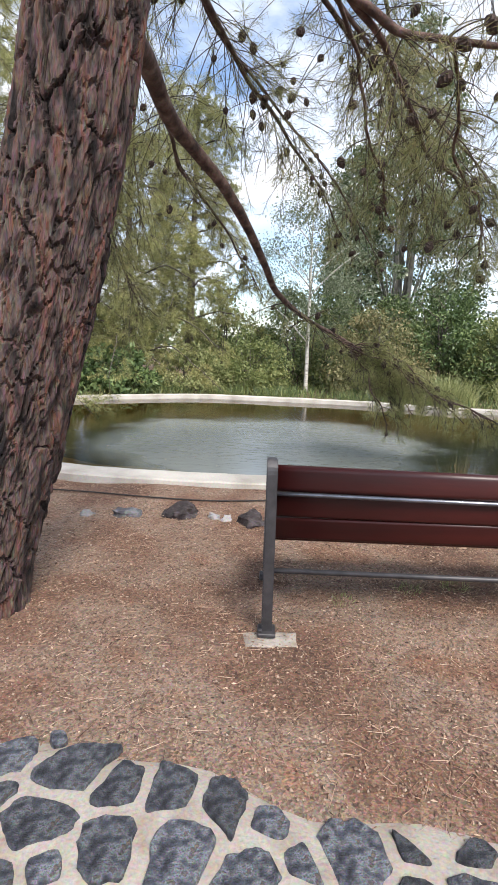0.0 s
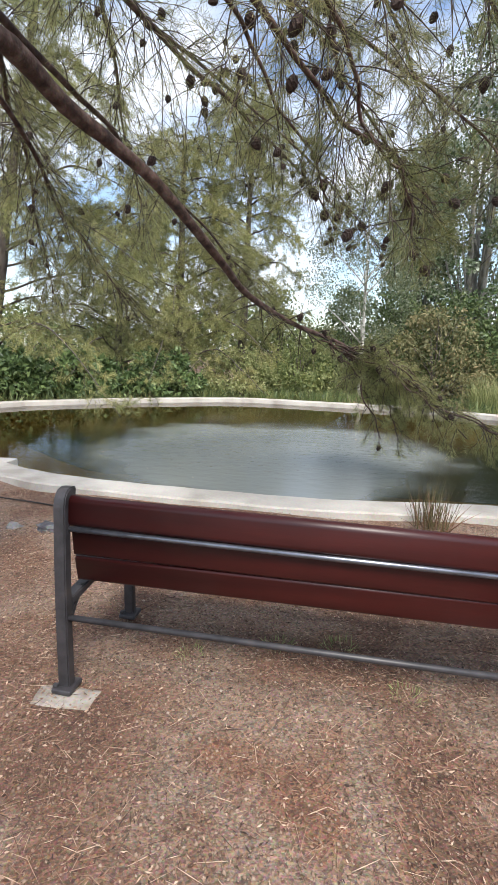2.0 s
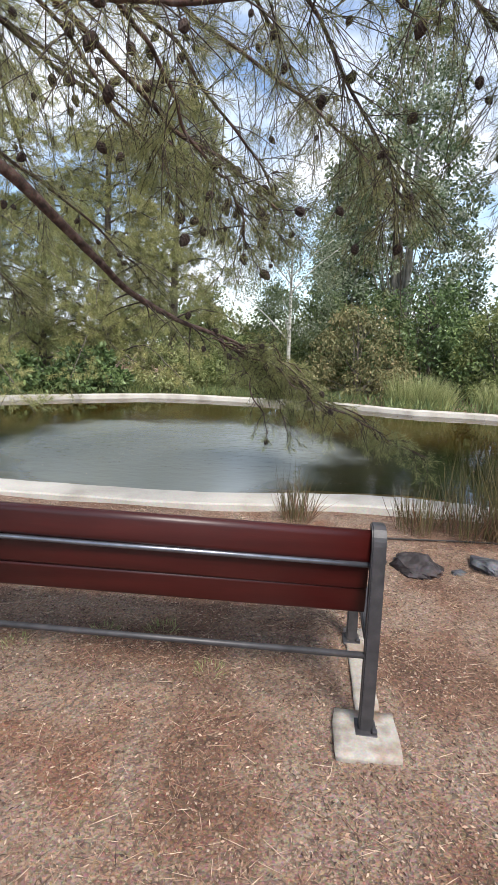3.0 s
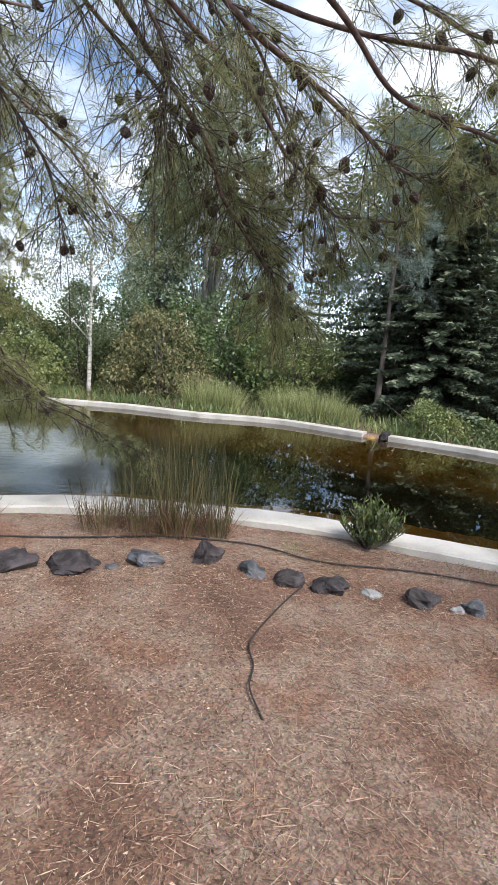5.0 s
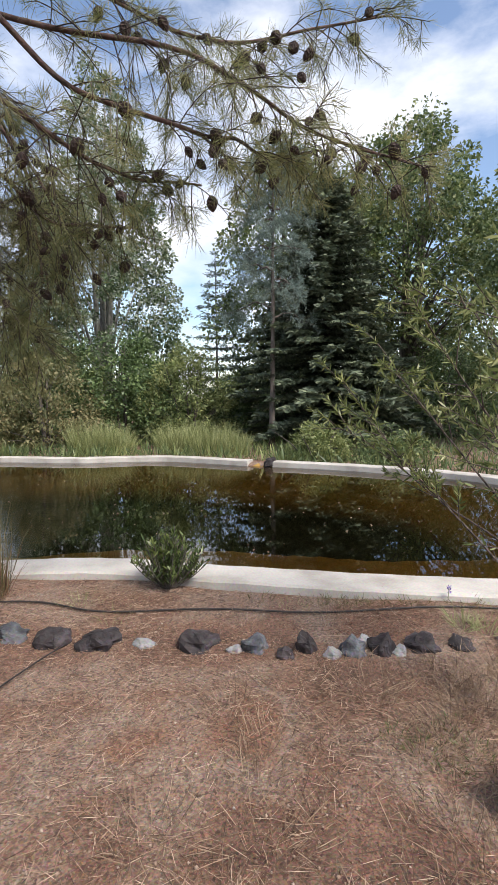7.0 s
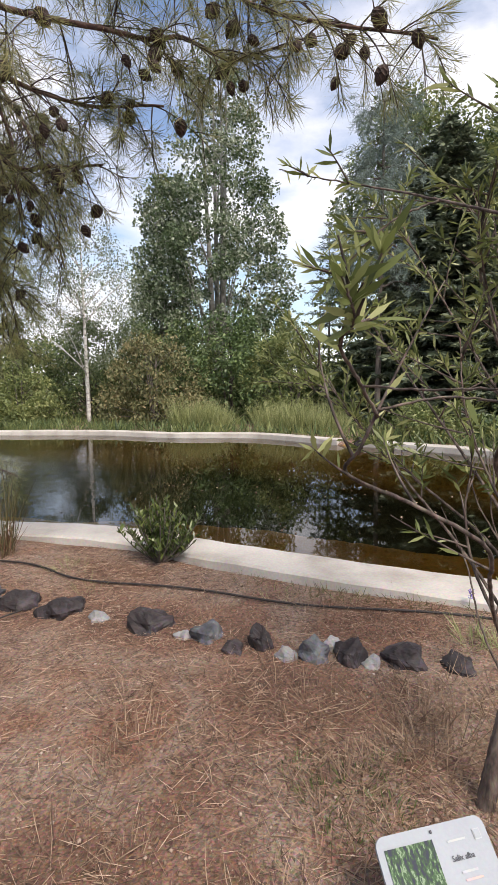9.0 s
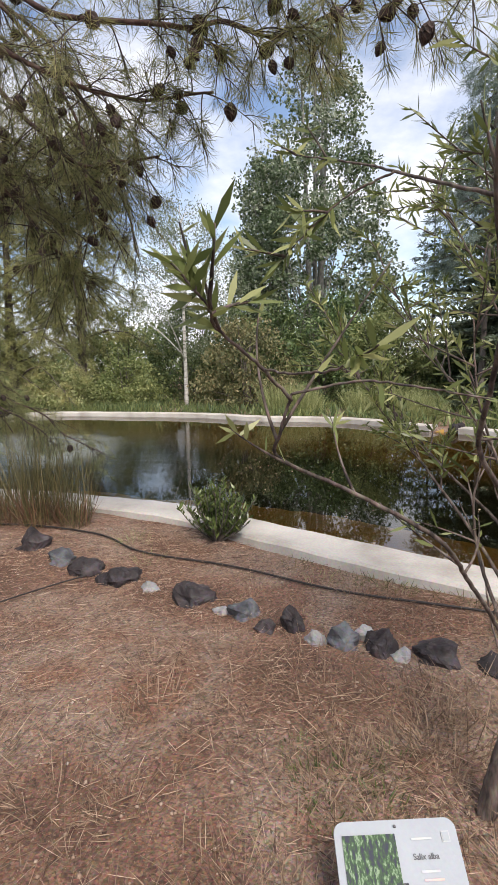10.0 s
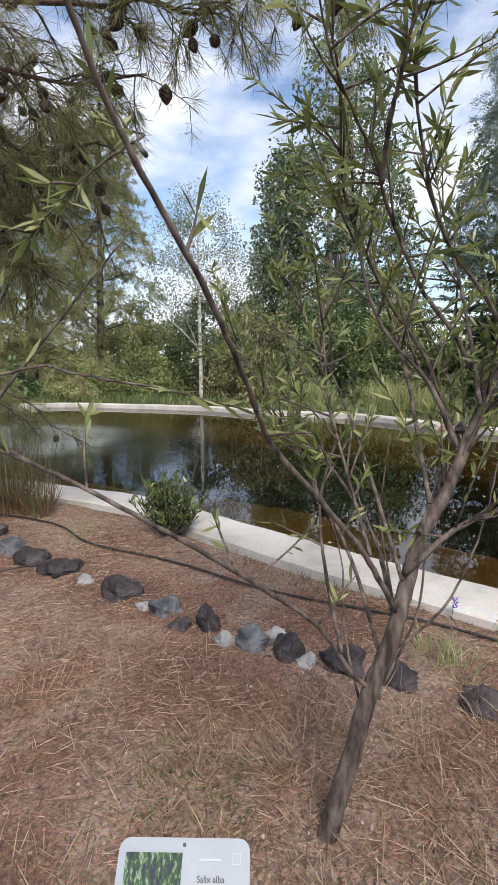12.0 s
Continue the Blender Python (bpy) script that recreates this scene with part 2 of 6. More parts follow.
BARK = surface("pine_bark", ((0.33, (0.008, 0.005, 0.005)), (0.44, (0.055, 0.034, 0.030)), (0.54, (0.125, 0.085, 0.075)), (0.62, (0.13, 0.055, 0.036)), (0.68, (0.16, 0.115, 0.10)), (0.80, (0.27, 0.215, 0.195))), scale=11, detail=12, rough=0.92, bump=1.0, bump_scale=60, stretch=(1.7, 1.7, 0.30), grain=0.75, dist=0.022)
LIMB_BARK = surface("limb_bark", ((0.3, (0.024, 0.014, 0.012)), (0.5, (0.080, 0.046, 0.036)), (0.72, (0.17, 0.115, 0.095))), scale=14, detail=9, rough=0.9, bump=0.8, bump_scale=70, grain=0.45, dist=0.008)
TWIG = surface("twig_bark", ((0.3, (0.022, 0.015, 0.012)), (0.6, (0.075, 0.054, 0.043))), scale=30, rough=0.9, bump_scale=120, grain=0.4)
CONE = surface("pine_cone", ((0.3, (0.016, 0.010, 0.009)), (0.6, (0.06, 0.036, 0.028))), scale=60, rough=0.85, bump_scale=200, grain=0.4)
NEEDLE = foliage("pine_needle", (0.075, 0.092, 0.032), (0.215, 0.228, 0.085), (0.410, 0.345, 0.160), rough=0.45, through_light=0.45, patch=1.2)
NEEDLE_PALE = foliage("pale_pine_needle", (0.115, 0.140, 0.055), (0.290, 0.305, 0.115), (0.525, 0.470, 0.210), rough=0.55, through_light=0.35, patch=0.5)
SPRUCE_LEAF = foliage("spruce_needle", (0.028, 0.040, 0.026), (0.100, 0.132, 0.084), (0.24, 0.275, 0.16), rough=0.6, through_light=0.15, patch=0.8)
CEDAR_LEAF = foliage("cedar_needle", (0.090, 0.128, 0.105), (0.180, 0.240, 0.210), (0.300, 0.375, 0.315), rough=0.6, through_light=0.25)
POPLAR_LEAF = foliage("poplar_leaf", (0.040, 0.070, 0.028), (0.120, 0.170, 0.078), (0.54, 0.58, 0.46), rough=0.4, through_light=0.3, patch=0.5)
BIRCH_LEAF = foliage("birch_leaf", (0.075, 0.098, 0.05), (0.17, 0.21, 0.12), (0.37, 0.40, 0.29), rough=0.5, through_light=0.4)
BROAD_LEAF = foliage("broad_leaf", (0.042, 0.072, 0.028), (0.122, 0.172, 0.064), (0.320, 0.345, 0.130), rough=0.5, through_light=0.3, patch=0.5)
BUSH_LEAF = foliage("bush_leaf", (0.034, 0.062, 0.026), (0.105, 0.165, 0.060), (0.25, 0.33, 0.125), rough=0.45, through_light=0.25, patch=0.8)
RUSSET_LEAF = foliage("russet_leaf", (0.070, 0.085, 0.035), (0.180, 0.185, 0.080), (0.380, 0.300, 0.160), rough=0.6, through_light=0.3, patch=0.9)
LIME_LEAF = foliage("lime_leaf", (0.090, 0.125, 0.042), (0.205, 0.250, 0.090), (0.430, 0.440, 0.190), rough=0.5, through_light=0.4, patch=0.8)
GRASS = foliage("green_grass", (0.124, 0.155, 0.054), (0.296, 0.327, 0.132), (0.559, 0.559, 0.296), rough=0.6, through_light=0.3, patch=1.5)
STRAW = foliage("dry_straw", (0.060, 0.038, 0.026), (0.225, 0.145, 0.092), (0.540, 0.410, 0.280), rough=0.7, through_light=0.2, patch=2.0)
REED = foliage("reed_stem", (0.048, 0.046, 0.018), (0.115, 0.105, 0.042), (0.270, 0.205, 0.095), rough=0.6, through_light=0.2, patch=3.0)
REED_BASE = foliage("dead_reed", (0.065, 0.034, 0.020), (0.165, 0.086, 0.050), (0.310, 0.180, 0.102), rough=0.7, through_light=0.2, patch=3.0)
SHRUB_LEAF = foliage("glossy_shrub_leaf", (0.027, 0.047, 0.014), (0.081, 0.115, 0.030), (0.216, 0.257, 0.081), rough=0.35, through_light=0.2, patch=6)
WILLOW_LEAF = foliage("willow_leaf", (0.055, 0.078, 0.022), (0.175, 0.210, 0.065), (0.420, 0.425, 0.180), rough=0.4, through_light=0.4, patch=3)
WILLOW_BARK = surface("willow_bark", ((0.36, (0.022, 0.015, 0.012)), (0.5, (0.085, 0.062, 0.050)), (0.68, (0.17, 0.135, 0.11))), scale=28, detail=9, rough=0.85, bump=0.8, bump_scale=120, stretch=(1.5, 1.5, 0.4), grain=0.4, dist=0.004)
BIRCH_BARK = surface("birch_bark", ((0.3, (0.26, 0.24, 0.21)), (0.5, (0.58, 0.56, 0.52)), (0.8, (0.70, 0.68, 0.64))), scale=6, rough=0.8, bump_scale=40, stretch=(1, 1, 3))
POPLAR_BARK = surface("pale_poplar_bark", ((0.3, (0.16, 0.15, 0.13)), (0.6, (0.34, 0.33, 0.30))), scale=8, rough=0.9, bump_scale=40, stretch=(1.5, 1.5, 0.5), bump=0.5)
GREY_BARK = surface("grey_bark", ((0.3, (0.05, 0.040, 0.033)), (0.6, (0.13, 0.110, 0.095))), scale=8, rough=0.9, bump_scale=40, stretch=(1.5, 1.5, 0.5), bump=0.6)
LITTER = island_tones("pine_litter", ((0.0, (0.035, 0.021, 0.016)), (0.35, (0.155, 0.086, 0.056)), (0.75, (0.34, 0.210, 0.142)), (1.0, (0.56, 0.42, 0.31))))
PEBBLE = island_tones("pebbles", ((0.0, (0.12, 0.075, 0.052)), (0.35, (0.25, 0.165, 0.115)), (0.8, (0.34, 0.245, 0.180)), (0.98, (0.40, 0.31, 0.24)), (1.0, (0.46, 0.39, 0.33))))
BENCH_WOOD = surface("oxblood_wood", ((0.3, (0.020, 0.0020, 0.0018)), (0.5, (0.034, 0.0034, 0.0028)), (0.72, (0.052, 0.0065, 0.0050))), scale=5, detail=8, rough=0.40, bump=0.15, bump_scale=60, stretch=(0.25, 3, 3), grain=0.25, dist=0.002)
BENCH_IRON = surface("dark_iron_paint", ((0.3, (0.022, 0.021, 0.023)), (0.6, (0.045, 0.042, 0.045)), (0.85, (0.075, 0.062, 0.055))), scale=20, rough=0.45, bump=0.2, bump_scale=180, grain=0.3, dist=0.001)
ROD_STEEL = surface("steel_rod", ((0.3, (0.16, 0.165, 0.19)), (0.7, (0.26, 0.27, 0.31))), scale=20, rough=0.3, bump=0.1, bump_scale=200, grain=0.2, metal=0.85, dist=0.001)
HOSE = surface("black_hose", ((0.3, (0.012, 0.010, 0.009)), (0.7, (0.036, 0.028, 0.025))), scale=25, rough=0.6, bump_scale=150, grain=0.3)
SIGN_WHITE = surface("sign_white", ((0.3, (0.25, 0.275, 0.30)), (0.7, (0.30, 0.325, 0.35))), scale=6, rough=0.6, bump=0.05, bump_scale=120, grain=0.1)
SIGN_INK = surface("sign_ink", ((0.3, (0.02, 0.02, 0.03)), (0.7, (0.04, 0.04, 0.05))), scale=6, rough=0.5, bump=0.0)
SIGN_GREY = surface("sign_grey_ink", ((0.3, (0.30, 0.31, 0.33)), (0.7, (0.38, 0.39, 0.41))), scale=6, rough=0.5, bump=0.0)
SIGN_PINK = surface("sign_faded_red_ink", ((0.3, (0.50, 0.28, 0.26)), (0.7, (0.58, 0.36, 0.33))), scale=6, rough=0.5, bump=0.0)
SIGN_PHOTO = surface("printed_leaf_photo", ((0.36, (0.006, 0.009, 0.03)), (0.46, (0.010, 0.035, 0.012)), (0.54, (0.03, 0.085, 0.022)), (0.62, (0.20, 0.28, 0.17)), (0.70, (0.02, 0.05, 0.03))), scale=150, detail=6, rough=0.65, bump=0.0, stretch=(1, 0.45, 1), grain=0.1)
BRICK = surface("red_clay", ((0.3, (0.22, 0.11, 0.08)), (0.6, (0.33, 0.18, 0.13))), scale=9, rough=0.9, bump_scale=70, grain=0.35)

# ---- mesh helpers ----
rng = np.random.default_rng(7)


def mesh_of(name, verts, faces, material, smooth=False):
    me = bpy.data.meshes.new(name)
    me.from_pydata([tuple(v) for v in verts], [], [tuple(f) for f in faces])
    me.materials.append(material)
    if smooth:
        me.polygons.foreach_set("use_smooth", [True] * len(me.polygons))
    me.update()
    return me


def tri_mesh(name, verts, tris, material):
    """A mesh of triangles from arrays."""
    verts, tris = np.asarray(verts, np.float32), np.asarray(tris, np.int32)
    me = bpy.data.meshes.new(name)
    me.vertices.add(len(verts))
    me.vertices.foreach_set("co", verts.ravel())
    me.loops.add(tris.size)
    me.loops.foreach_set("vertex_index", tris.ravel())
    me.polygons.add(len(tris))
    me.polygons.foreach_set("loop_start", np.arange(0, tris.size, 3, dtype=np.int32))
    me.polygons.foreach_set("loop_total", np.full(len(tris), 3, np.int32))
    me.update(calc_edges=True)
    me.materials.append(material)
    return me


def thing(name, label, category, at=(0, 0, 0), turn=0.0, group="", kind=""):
    e = new(name)
    e.matrix_world = pose(*at, 0, 0, turn)
    return tagged(e, label, category, group, kind)


def part(name, me, parent, label="", m=None):
    ob = new(name, me)
    ob.parent = parent
    if m is not None:
        ob.matrix_basis = m
    return tagged(ob, label)


def from_bm(name, bm, material, smooth=False):
    me = bpy.data.meshes.new(name)
    bm.normal_update()
    bm.to_mesh(me)
    bm.free()
    me.materials.append(material)
    if smooth:
        me.polygons.foreach_set("use_smooth", [True] * len(me.polygons))
    return me


def box(name, size, material, bevel=0.004, segs=2, off=(0, 0, 0)):
    """A bevelled block of that size, centred at off."""
    bm = bmesh.new()
    bmesh.ops.create_cube(bm, size=1.0, matrix=Matrix.Translation(off) @ Matrix.Diagonal((*size, 1)))
    if bevel:
        bmesh.ops.bevel(bm, geom=bm.edges[:], offset=bevel, segments=segs, affect="EDGES", profile=0.5)
    return from_bm(name, bm, material)


def spline(points, n):
    """A smooth line of n points through control points."""
    p = np.asarray(points, float)
    k = len(p)
    ext = np.vstack([2 * p[0] - p[1], p, 2 * p[-1] - p[-2]])
    u = np.linspace(0, k - 1 - 1e-9, n)
    i = u.astype(int)
    f = (u - i)[:, None]
    a, b, c, d = ext[i], ext[i + 1], ext[i + 2], ext[i + 3]
    return 0.5 * (2 * b + (c - a) * f + (2 * a - 5 * b + 4 * c - d) * f ** 2 + (3 * b - a - 3 * c + d) * f ** 3)


def loop_spline(points, n):
    p = np.asarray(points, float)
    k = len(p)
    u = np.linspace(0, k, n, endpoint=False)
    i = u.astype(int)
    f = (u - i)[:, None]
    a, b, c, d = p[(i - 1) % k], p[i % k], p[(i + 1) % k], p[(i + 2) % k]
    return 0.5 * (2 * b + (c - a) * f + (2 * a - 5 * b + 4 * c - d) * f ** 2 + (3 * b - a - 3 * c + d) * f ** 3)


class Wood:
    """Collects tubes into one mesh."""

    def __init__(self):
        self.v, self.f, self.n = [], [], 0

    def tube(self, pts, radii, sides=6, lumps=0.0):
        pts = np.asarray(pts, float)
        radii = np.broadcast_to(np.asarray(radii, float), (len(pts),))
        tan = np.gradient(pts, axis=0)
        tan /= np.linalg.norm(tan, axis=1)[:, None] + 1e-9
        ref = np.array([0.0, 0.0, 1.0]) if abs(tan[:, 2]).mean() < 0.8 else np.array([1.0, 0.0, 0.0])
        side = np.cross(tan, ref)
        side /= np.linalg.norm(side, axis=1)[:, None] + 1e-9
        up = np.cross(side, tan)
        a = np.linspace(0, 2 * math.pi, sides, endpoint=False)
        r = radii[:, None] * (1 + (lumps * rng.normal(size=(len(pts), sides)) if lumps else np.zeros((1, sides))))
        ring = pts[:, None] + r[..., None] * (np.cos(a)[None, :, None] * side[:, None] + np.sin(a)[None, :, None] * up[:, None])
        self.v.append(ring.reshape(-1, 3))
        for i in range(len(pts) - 1):
            for j in range(sides):
                k = (j + 1) % sides
                q = self.n + i * sides
                self.f.append((q + j, q + k, q + sides + k, q + sides + j))
        self.f.append(tuple(self.n + (len(pts) - 1) * sides + j for j in range(sides)))
        self.f.append(tuple(self.n + j for j in reversed(range(sides))))
        self.n += len(pts) * sides

    def mesh(self, name, material):
        return mesh_of(name, np.vstack(self.v), self.f, material, True)


def unit(v):
    return v / (np.linalg.norm(v, axis=-1, keepdims=True) + 1e-9)


def blades(name, base, way, length, width, material, fold=0.25, curl=0.0):
    """Leaves or needles: each a kite of two triangles from its base along its way."""
    base, way = np.asarray(base, float), unit(np.asarray(way, float))
    n = len(base)
    length = np.broadcast_to(np.asarray(length, float), (n,))[:, None]
    width = np.broadcast_to(np.asarray(width, float), (n,))[:, None]
    side = unit(np.cross(way, rng.normal(size=(n, 3))))
    nor = np.cross(side, way)
    if not curl:
        mid = base + way * length * 0.45 + nor * width * fold
        tip = base + way * length
        v = np.stack([base, mid + side * width * 0.5, tip, mid - side * width * 0.5], 1).reshape(-1, 3)
        i = np.arange(n)[:, None] * 4
        t = np.concatenate([i + np.array([0, 1, 2]), i + np.array([0, 2, 3])], 1).reshape(-1, 3)
        return tri_mesh(name, v, t, material)
    foot = side * width * 0.22
    mid = base + way * length * 0.52 - nor * length * curl * 0.2
    tip = base + way * length * 0.98 - nor * length * curl
    v = np.stack([base - foot, base + foot, mid - side * width * 0.5, mid + side * width * 0.5, tip], 1).reshape(-1, 3)
    i = np.arange(n)[:, None] * 5
    t = np.concatenate([i + np.array([0, 1, 3]), i + np.array([0, 3, 2]), i + np.array([2, 3, 4])], 1).reshape(-1, 3)
    return tri_mesh(name, v, t, material)


# ---- ground and pond ----
POND = ((-4.15, 5.95), (-2.6, 4.62), (-1.4, 4.08), (0.0, 4.0), (1.5, 4.08), (2.9, 4.36), (4.2, 4.20), (5.0, 4.0), (5.75, 3.6), (6.85, 3.06), (8.0, 2.65), (9.6, 2.75), (10.7, 3.9),
        (10.95, 5.4), (10.4, 7.1), (9.0, 8.75), (7.6, 9.85), (6.0, 11.2), (4.2, 11.5), (2.5, 12.25), (0.3, 12.55), (-1.8, 12.6), (-3.6, 11.6), (-5.2, 10.3), (-6.2, 9.0), (-5.7, 7.4))
WATER_Z, RIM_Z = 0.01, 0.115
inner = loop_spline(POND, 260)


def outward(line):
    t = np.roll(line, -1, 0) - np.roll(line, 1, 0)
    t /= np.linalg.norm(t, axis=1)[:, None]
    return np.stack([t[:, 1], -t[:, 0]], 1)


pond_out = outward(inner)


def pond_depth(x, y):
    """Distance from the pond's edge; positive inside."""
    d = np.full(x.shape, 1e9)
    inside = np.zeros(x.shape, bool)
    q = inner[::2]
    for a, b in zip(q, np.roll(q, -1, 0)):
        e = b - a
        s = np.clip(((x - a[0]) * e[0] + (y - a[1]) * e[1]) / (e @ e), 0, 1)
        d = np.minimum(d, np.hypot(x - a[0] - s * e[0], y - a[1] - s * e[1]))
        cross = (a[1] > y) != (b[1] > y)
        inside ^= cross & (x < (b[0] - a[0]) * (y - a[1]) / (b[1] - a[1] + 1e-12) + a[0])
    return np.where(inside, d, -d)


def ground_height(x, y):
    """The earth's height: gently uneven, banked up against the outside of the rim."""
    x, y = np.asarray(x, float), np.asarray(y, float)
    u = np.clip((pond_depth(x, y) + 1.25) / 0.85, 0, 1)
    return 0.06 * u * u * (3 - 2 * u) + 0.012 * np.sin(1.7 * x + 0.6) * np.sin(2.1 * y) + 0.008 * np.sin(4.3 * x + 1.1 * y) + 0.006 * np.sin(7.1 * y - 3.3 * x) - 0.006


def spread(lo, hi, step, far):
    core = list(np.arange(lo, hi + step / 2, step))
    a, s = [], step
    x = lo
    while x > -far:
        s *= 1.35
        x -= s
        a.append(x)
    b, s, x = [], step, core[-1]
    while x < far:
        s *= 1.35
        x += s
        b.append(x)
    return np.array(a[::-1] + core + b)


gx, gy = spread(-8, 12.5, 0.11, 900), spread(-2.5, 14.5, 0.11, 900)
X, Y = np.meshgrid(gx, gy, indexing="ij")
depth = pond_depth(X, Y)
Z = ground_height(X, Y) * np.exp(-np.maximum(0, np.hypot(X - 3, Y - 3) - 14) / 8)
shelf = 1.15 - 0.75 * np.clip((Y - 4.8) / 2.5, 0, 1)
Z = np.where(depth > -0.12, Z - 0.20 * np.clip((depth + 0.12) / 0.4, 0, 1) ** 0.8 - 0.55 * np.clip((depth - shelf) / 1.1, 0, 1), Z)
gv = np.stack([X, Y, Z], -1).reshape(-1, 3)
ni, nj = X.shape
ii, jj = np.meshgrid(np.arange(ni - 1), np.arange(nj - 1), indexing="ij")
q0 = (ii * nj + jj).ravel()
gf = np.stack([q0, q0 + nj, q0 + nj + 1, q0 + 1], 1)
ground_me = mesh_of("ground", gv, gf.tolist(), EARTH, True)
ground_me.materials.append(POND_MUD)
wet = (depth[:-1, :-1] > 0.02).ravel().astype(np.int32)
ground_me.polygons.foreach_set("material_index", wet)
tagged(new("ground", ground_me), "reddish brown earth strewn with gravel and pine litter", "ground", kind="structure")

edge = inner + pond_out * 0.12
wv = np.column_stack([edge, np.full(len(edge), WATER_Z)])
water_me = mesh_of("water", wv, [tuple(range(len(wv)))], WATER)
tagged(new("water", water_me), "still brownish pond water reflecting the sky and trees", "water", kind="structure")


def rim_piece(i0, i1, width, name="rim_block"):
    """One cast length of the pond's concrete edge, between two stations of the outline."""
    ids = [k % len(inner) for k in range(i0, i1 + 1)]
    a, o = inner[ids], pond_out[ids]
    prof = ((0.0, -0.35), (0.0, RIM_Z - 0.012), (0.012, RIM_Z), (width - 0.015, RIM_Z), (width, RIM_Z - 0.015), (width + 0.01, -0.1))
    v, f = [], []
    for p, d, k in zip(a, o, ids):
        wob = 0.002 * math.sin(k * 1.7) + 0.0015 * math.sin(k * 0.61)
        for s, z in prof:
            w = s if s < 0.02 else s + 0.005 * math.sin(k * 0.9)
            v.append((p[0] + d[0] * w, p[1] + d[1] * w, z + (wob if z > 0 else 0)))
    m = len(prof)
    for i in range(len(ids) - 1):
        for j in range(m - 1):
            f.append((i * m + j, i * m + j + 1, (i + 1) * m + j + 1, (i + 1) * m + j))
    f.append(tuple(range(m - 1, -1, -1)))
    f.append(tuple((len(ids) - 1) * m + j for j in range(m)))
    return mesh_of(name, v, f, CONCRETE)


rim = thing("pond_rim", "pale weathered concrete kerb round the pond", "kerb", kind="structure")
notch_at = int(np.argmin(np.hypot(inner[:, 0] - 7.97, inner[:, 1] - 9.58)))
station = notch_at + 2
lengths = rng.integers(9, 15, 60)
for L in lengths:
    end = min(station + int(L), notch_at - 1 + len(inner))
    if end - station < 2:
        break
    mid = inner[((station + end) // 2) % len(inner)]
    part("rim_block", rim_piece(station, end, 0.34 if mid[1] < 6 else 0.30), rim)
    station = end

# low landing beside the rim
landing = thing("concrete_landing", "low concrete landing joined to the pond rim", "step", (-3.35, 3.98, 0.0), 4, kind="structure")
part("slab", box("slab", (2.6, 0.9, 0.2), CONCRETE, 0.01, 2, (0, 0, 0.008)), landing)
part("edge_course", box("edge_course", (2.56, 0.06, 0.15), BRICK, 0.006, 2, (0.0, -0.482, 0.012)), landing, "reddish clay edging course")

# ---- stone paving ----
def path_edge(x):
    return 0.635 - 0.12 * (x + 0.14) + 0.03 * np.sin(5 * x) + 0.02 * np.sin(11 * x + 1)


bx = np.linspace(-3.5, 9.0, 120)
top_v, top_f = [], []
for k, x in enumerate(bx):
    e = float(path_edge(x)) + 0.02
    for y in np.linspace(-1.5, e, 16):
        top_v.append((x, y, float(ground_height(x, y)) + 0.020 + 0.004 * math.sin(9 * x) * math.sin(8 * y) - (0.035 if y > e - 0.03 else 0)))
for k in range(len(bx) - 1):
    for j in range(15):
        q = k * 16 + j
        top_f.append((q, q + 16, q + 17, q + 1))
paving = thing("stone_path", "crazy paving of dark stones set in pale mortar", "path", kind="structure")
part("mortar_bed", mesh_of("mortar_bed", top_v, top_f, MORTAR, True), paving, "pale sandy mortar between the stones")


def stone_cells(x0, x1, y0, y1, gap, seed):
    """Irregular touching cells: seeds thrown at uneven distances, each cell cut by its neighbours' bisectors."""
    g = random.Random(seed)
    seeds = []
    for _ in range(6000):
        p = (g.uniform(x0, x1), g.uniform(y0, y1), g.choice((0.55, 0.8, 1.0, 1.0, 1.25)))
        if all((p[0] - q[0]) ** 2 + (p[1] - q[1]) ** 2 > (gap * 0.5 * (p[2] + q[2])) ** 2 for q in seeds):
            seeds.append(p)
    cells = []
    for k, (px, py, pw) in enumerate(seeds):
        poly = [(px - 0.3, py - 0.3), (px + 0.3, py - 0.3), (px + 0.3, py + 0.3), (px - 0.3, py + 0.3)]
        for m, (qx, qy, qw) in enumerate(seeds):
            d2 = (qx - px) ** 2 + (qy - py) ** 2
            if m == k or d2 > 0.36:
                continue
            d = math.sqrt(d2)
            nx, ny = (qx - px) / d, (qy - py) / d
            lim = d * pw / (pw + qw) - 0.012 * g.uniform(0.4, 2.0)
            out = []
            for a, b in zip(poly, poly[1:] + poly[:1]):
                da = (a[0] - px) * nx + (a[1] - py) * ny - lim
                db = (b[0] - px) * nx + (b[1] - py) * ny - lim
                if da <= 0:
                    out.append(a)
                if da * db < 0:
                    f = da / (da - db)
                    out.append((a[0] + f * (b[0] - a[0]), a[1] + f * (b[1] - a[1])))
            poly = out
            if len(poly) < 3:
                break
        if len(poly) >= 3:
            cells.append((px, py, [(a - px, b - py) for a, b in poly]))
    return cells


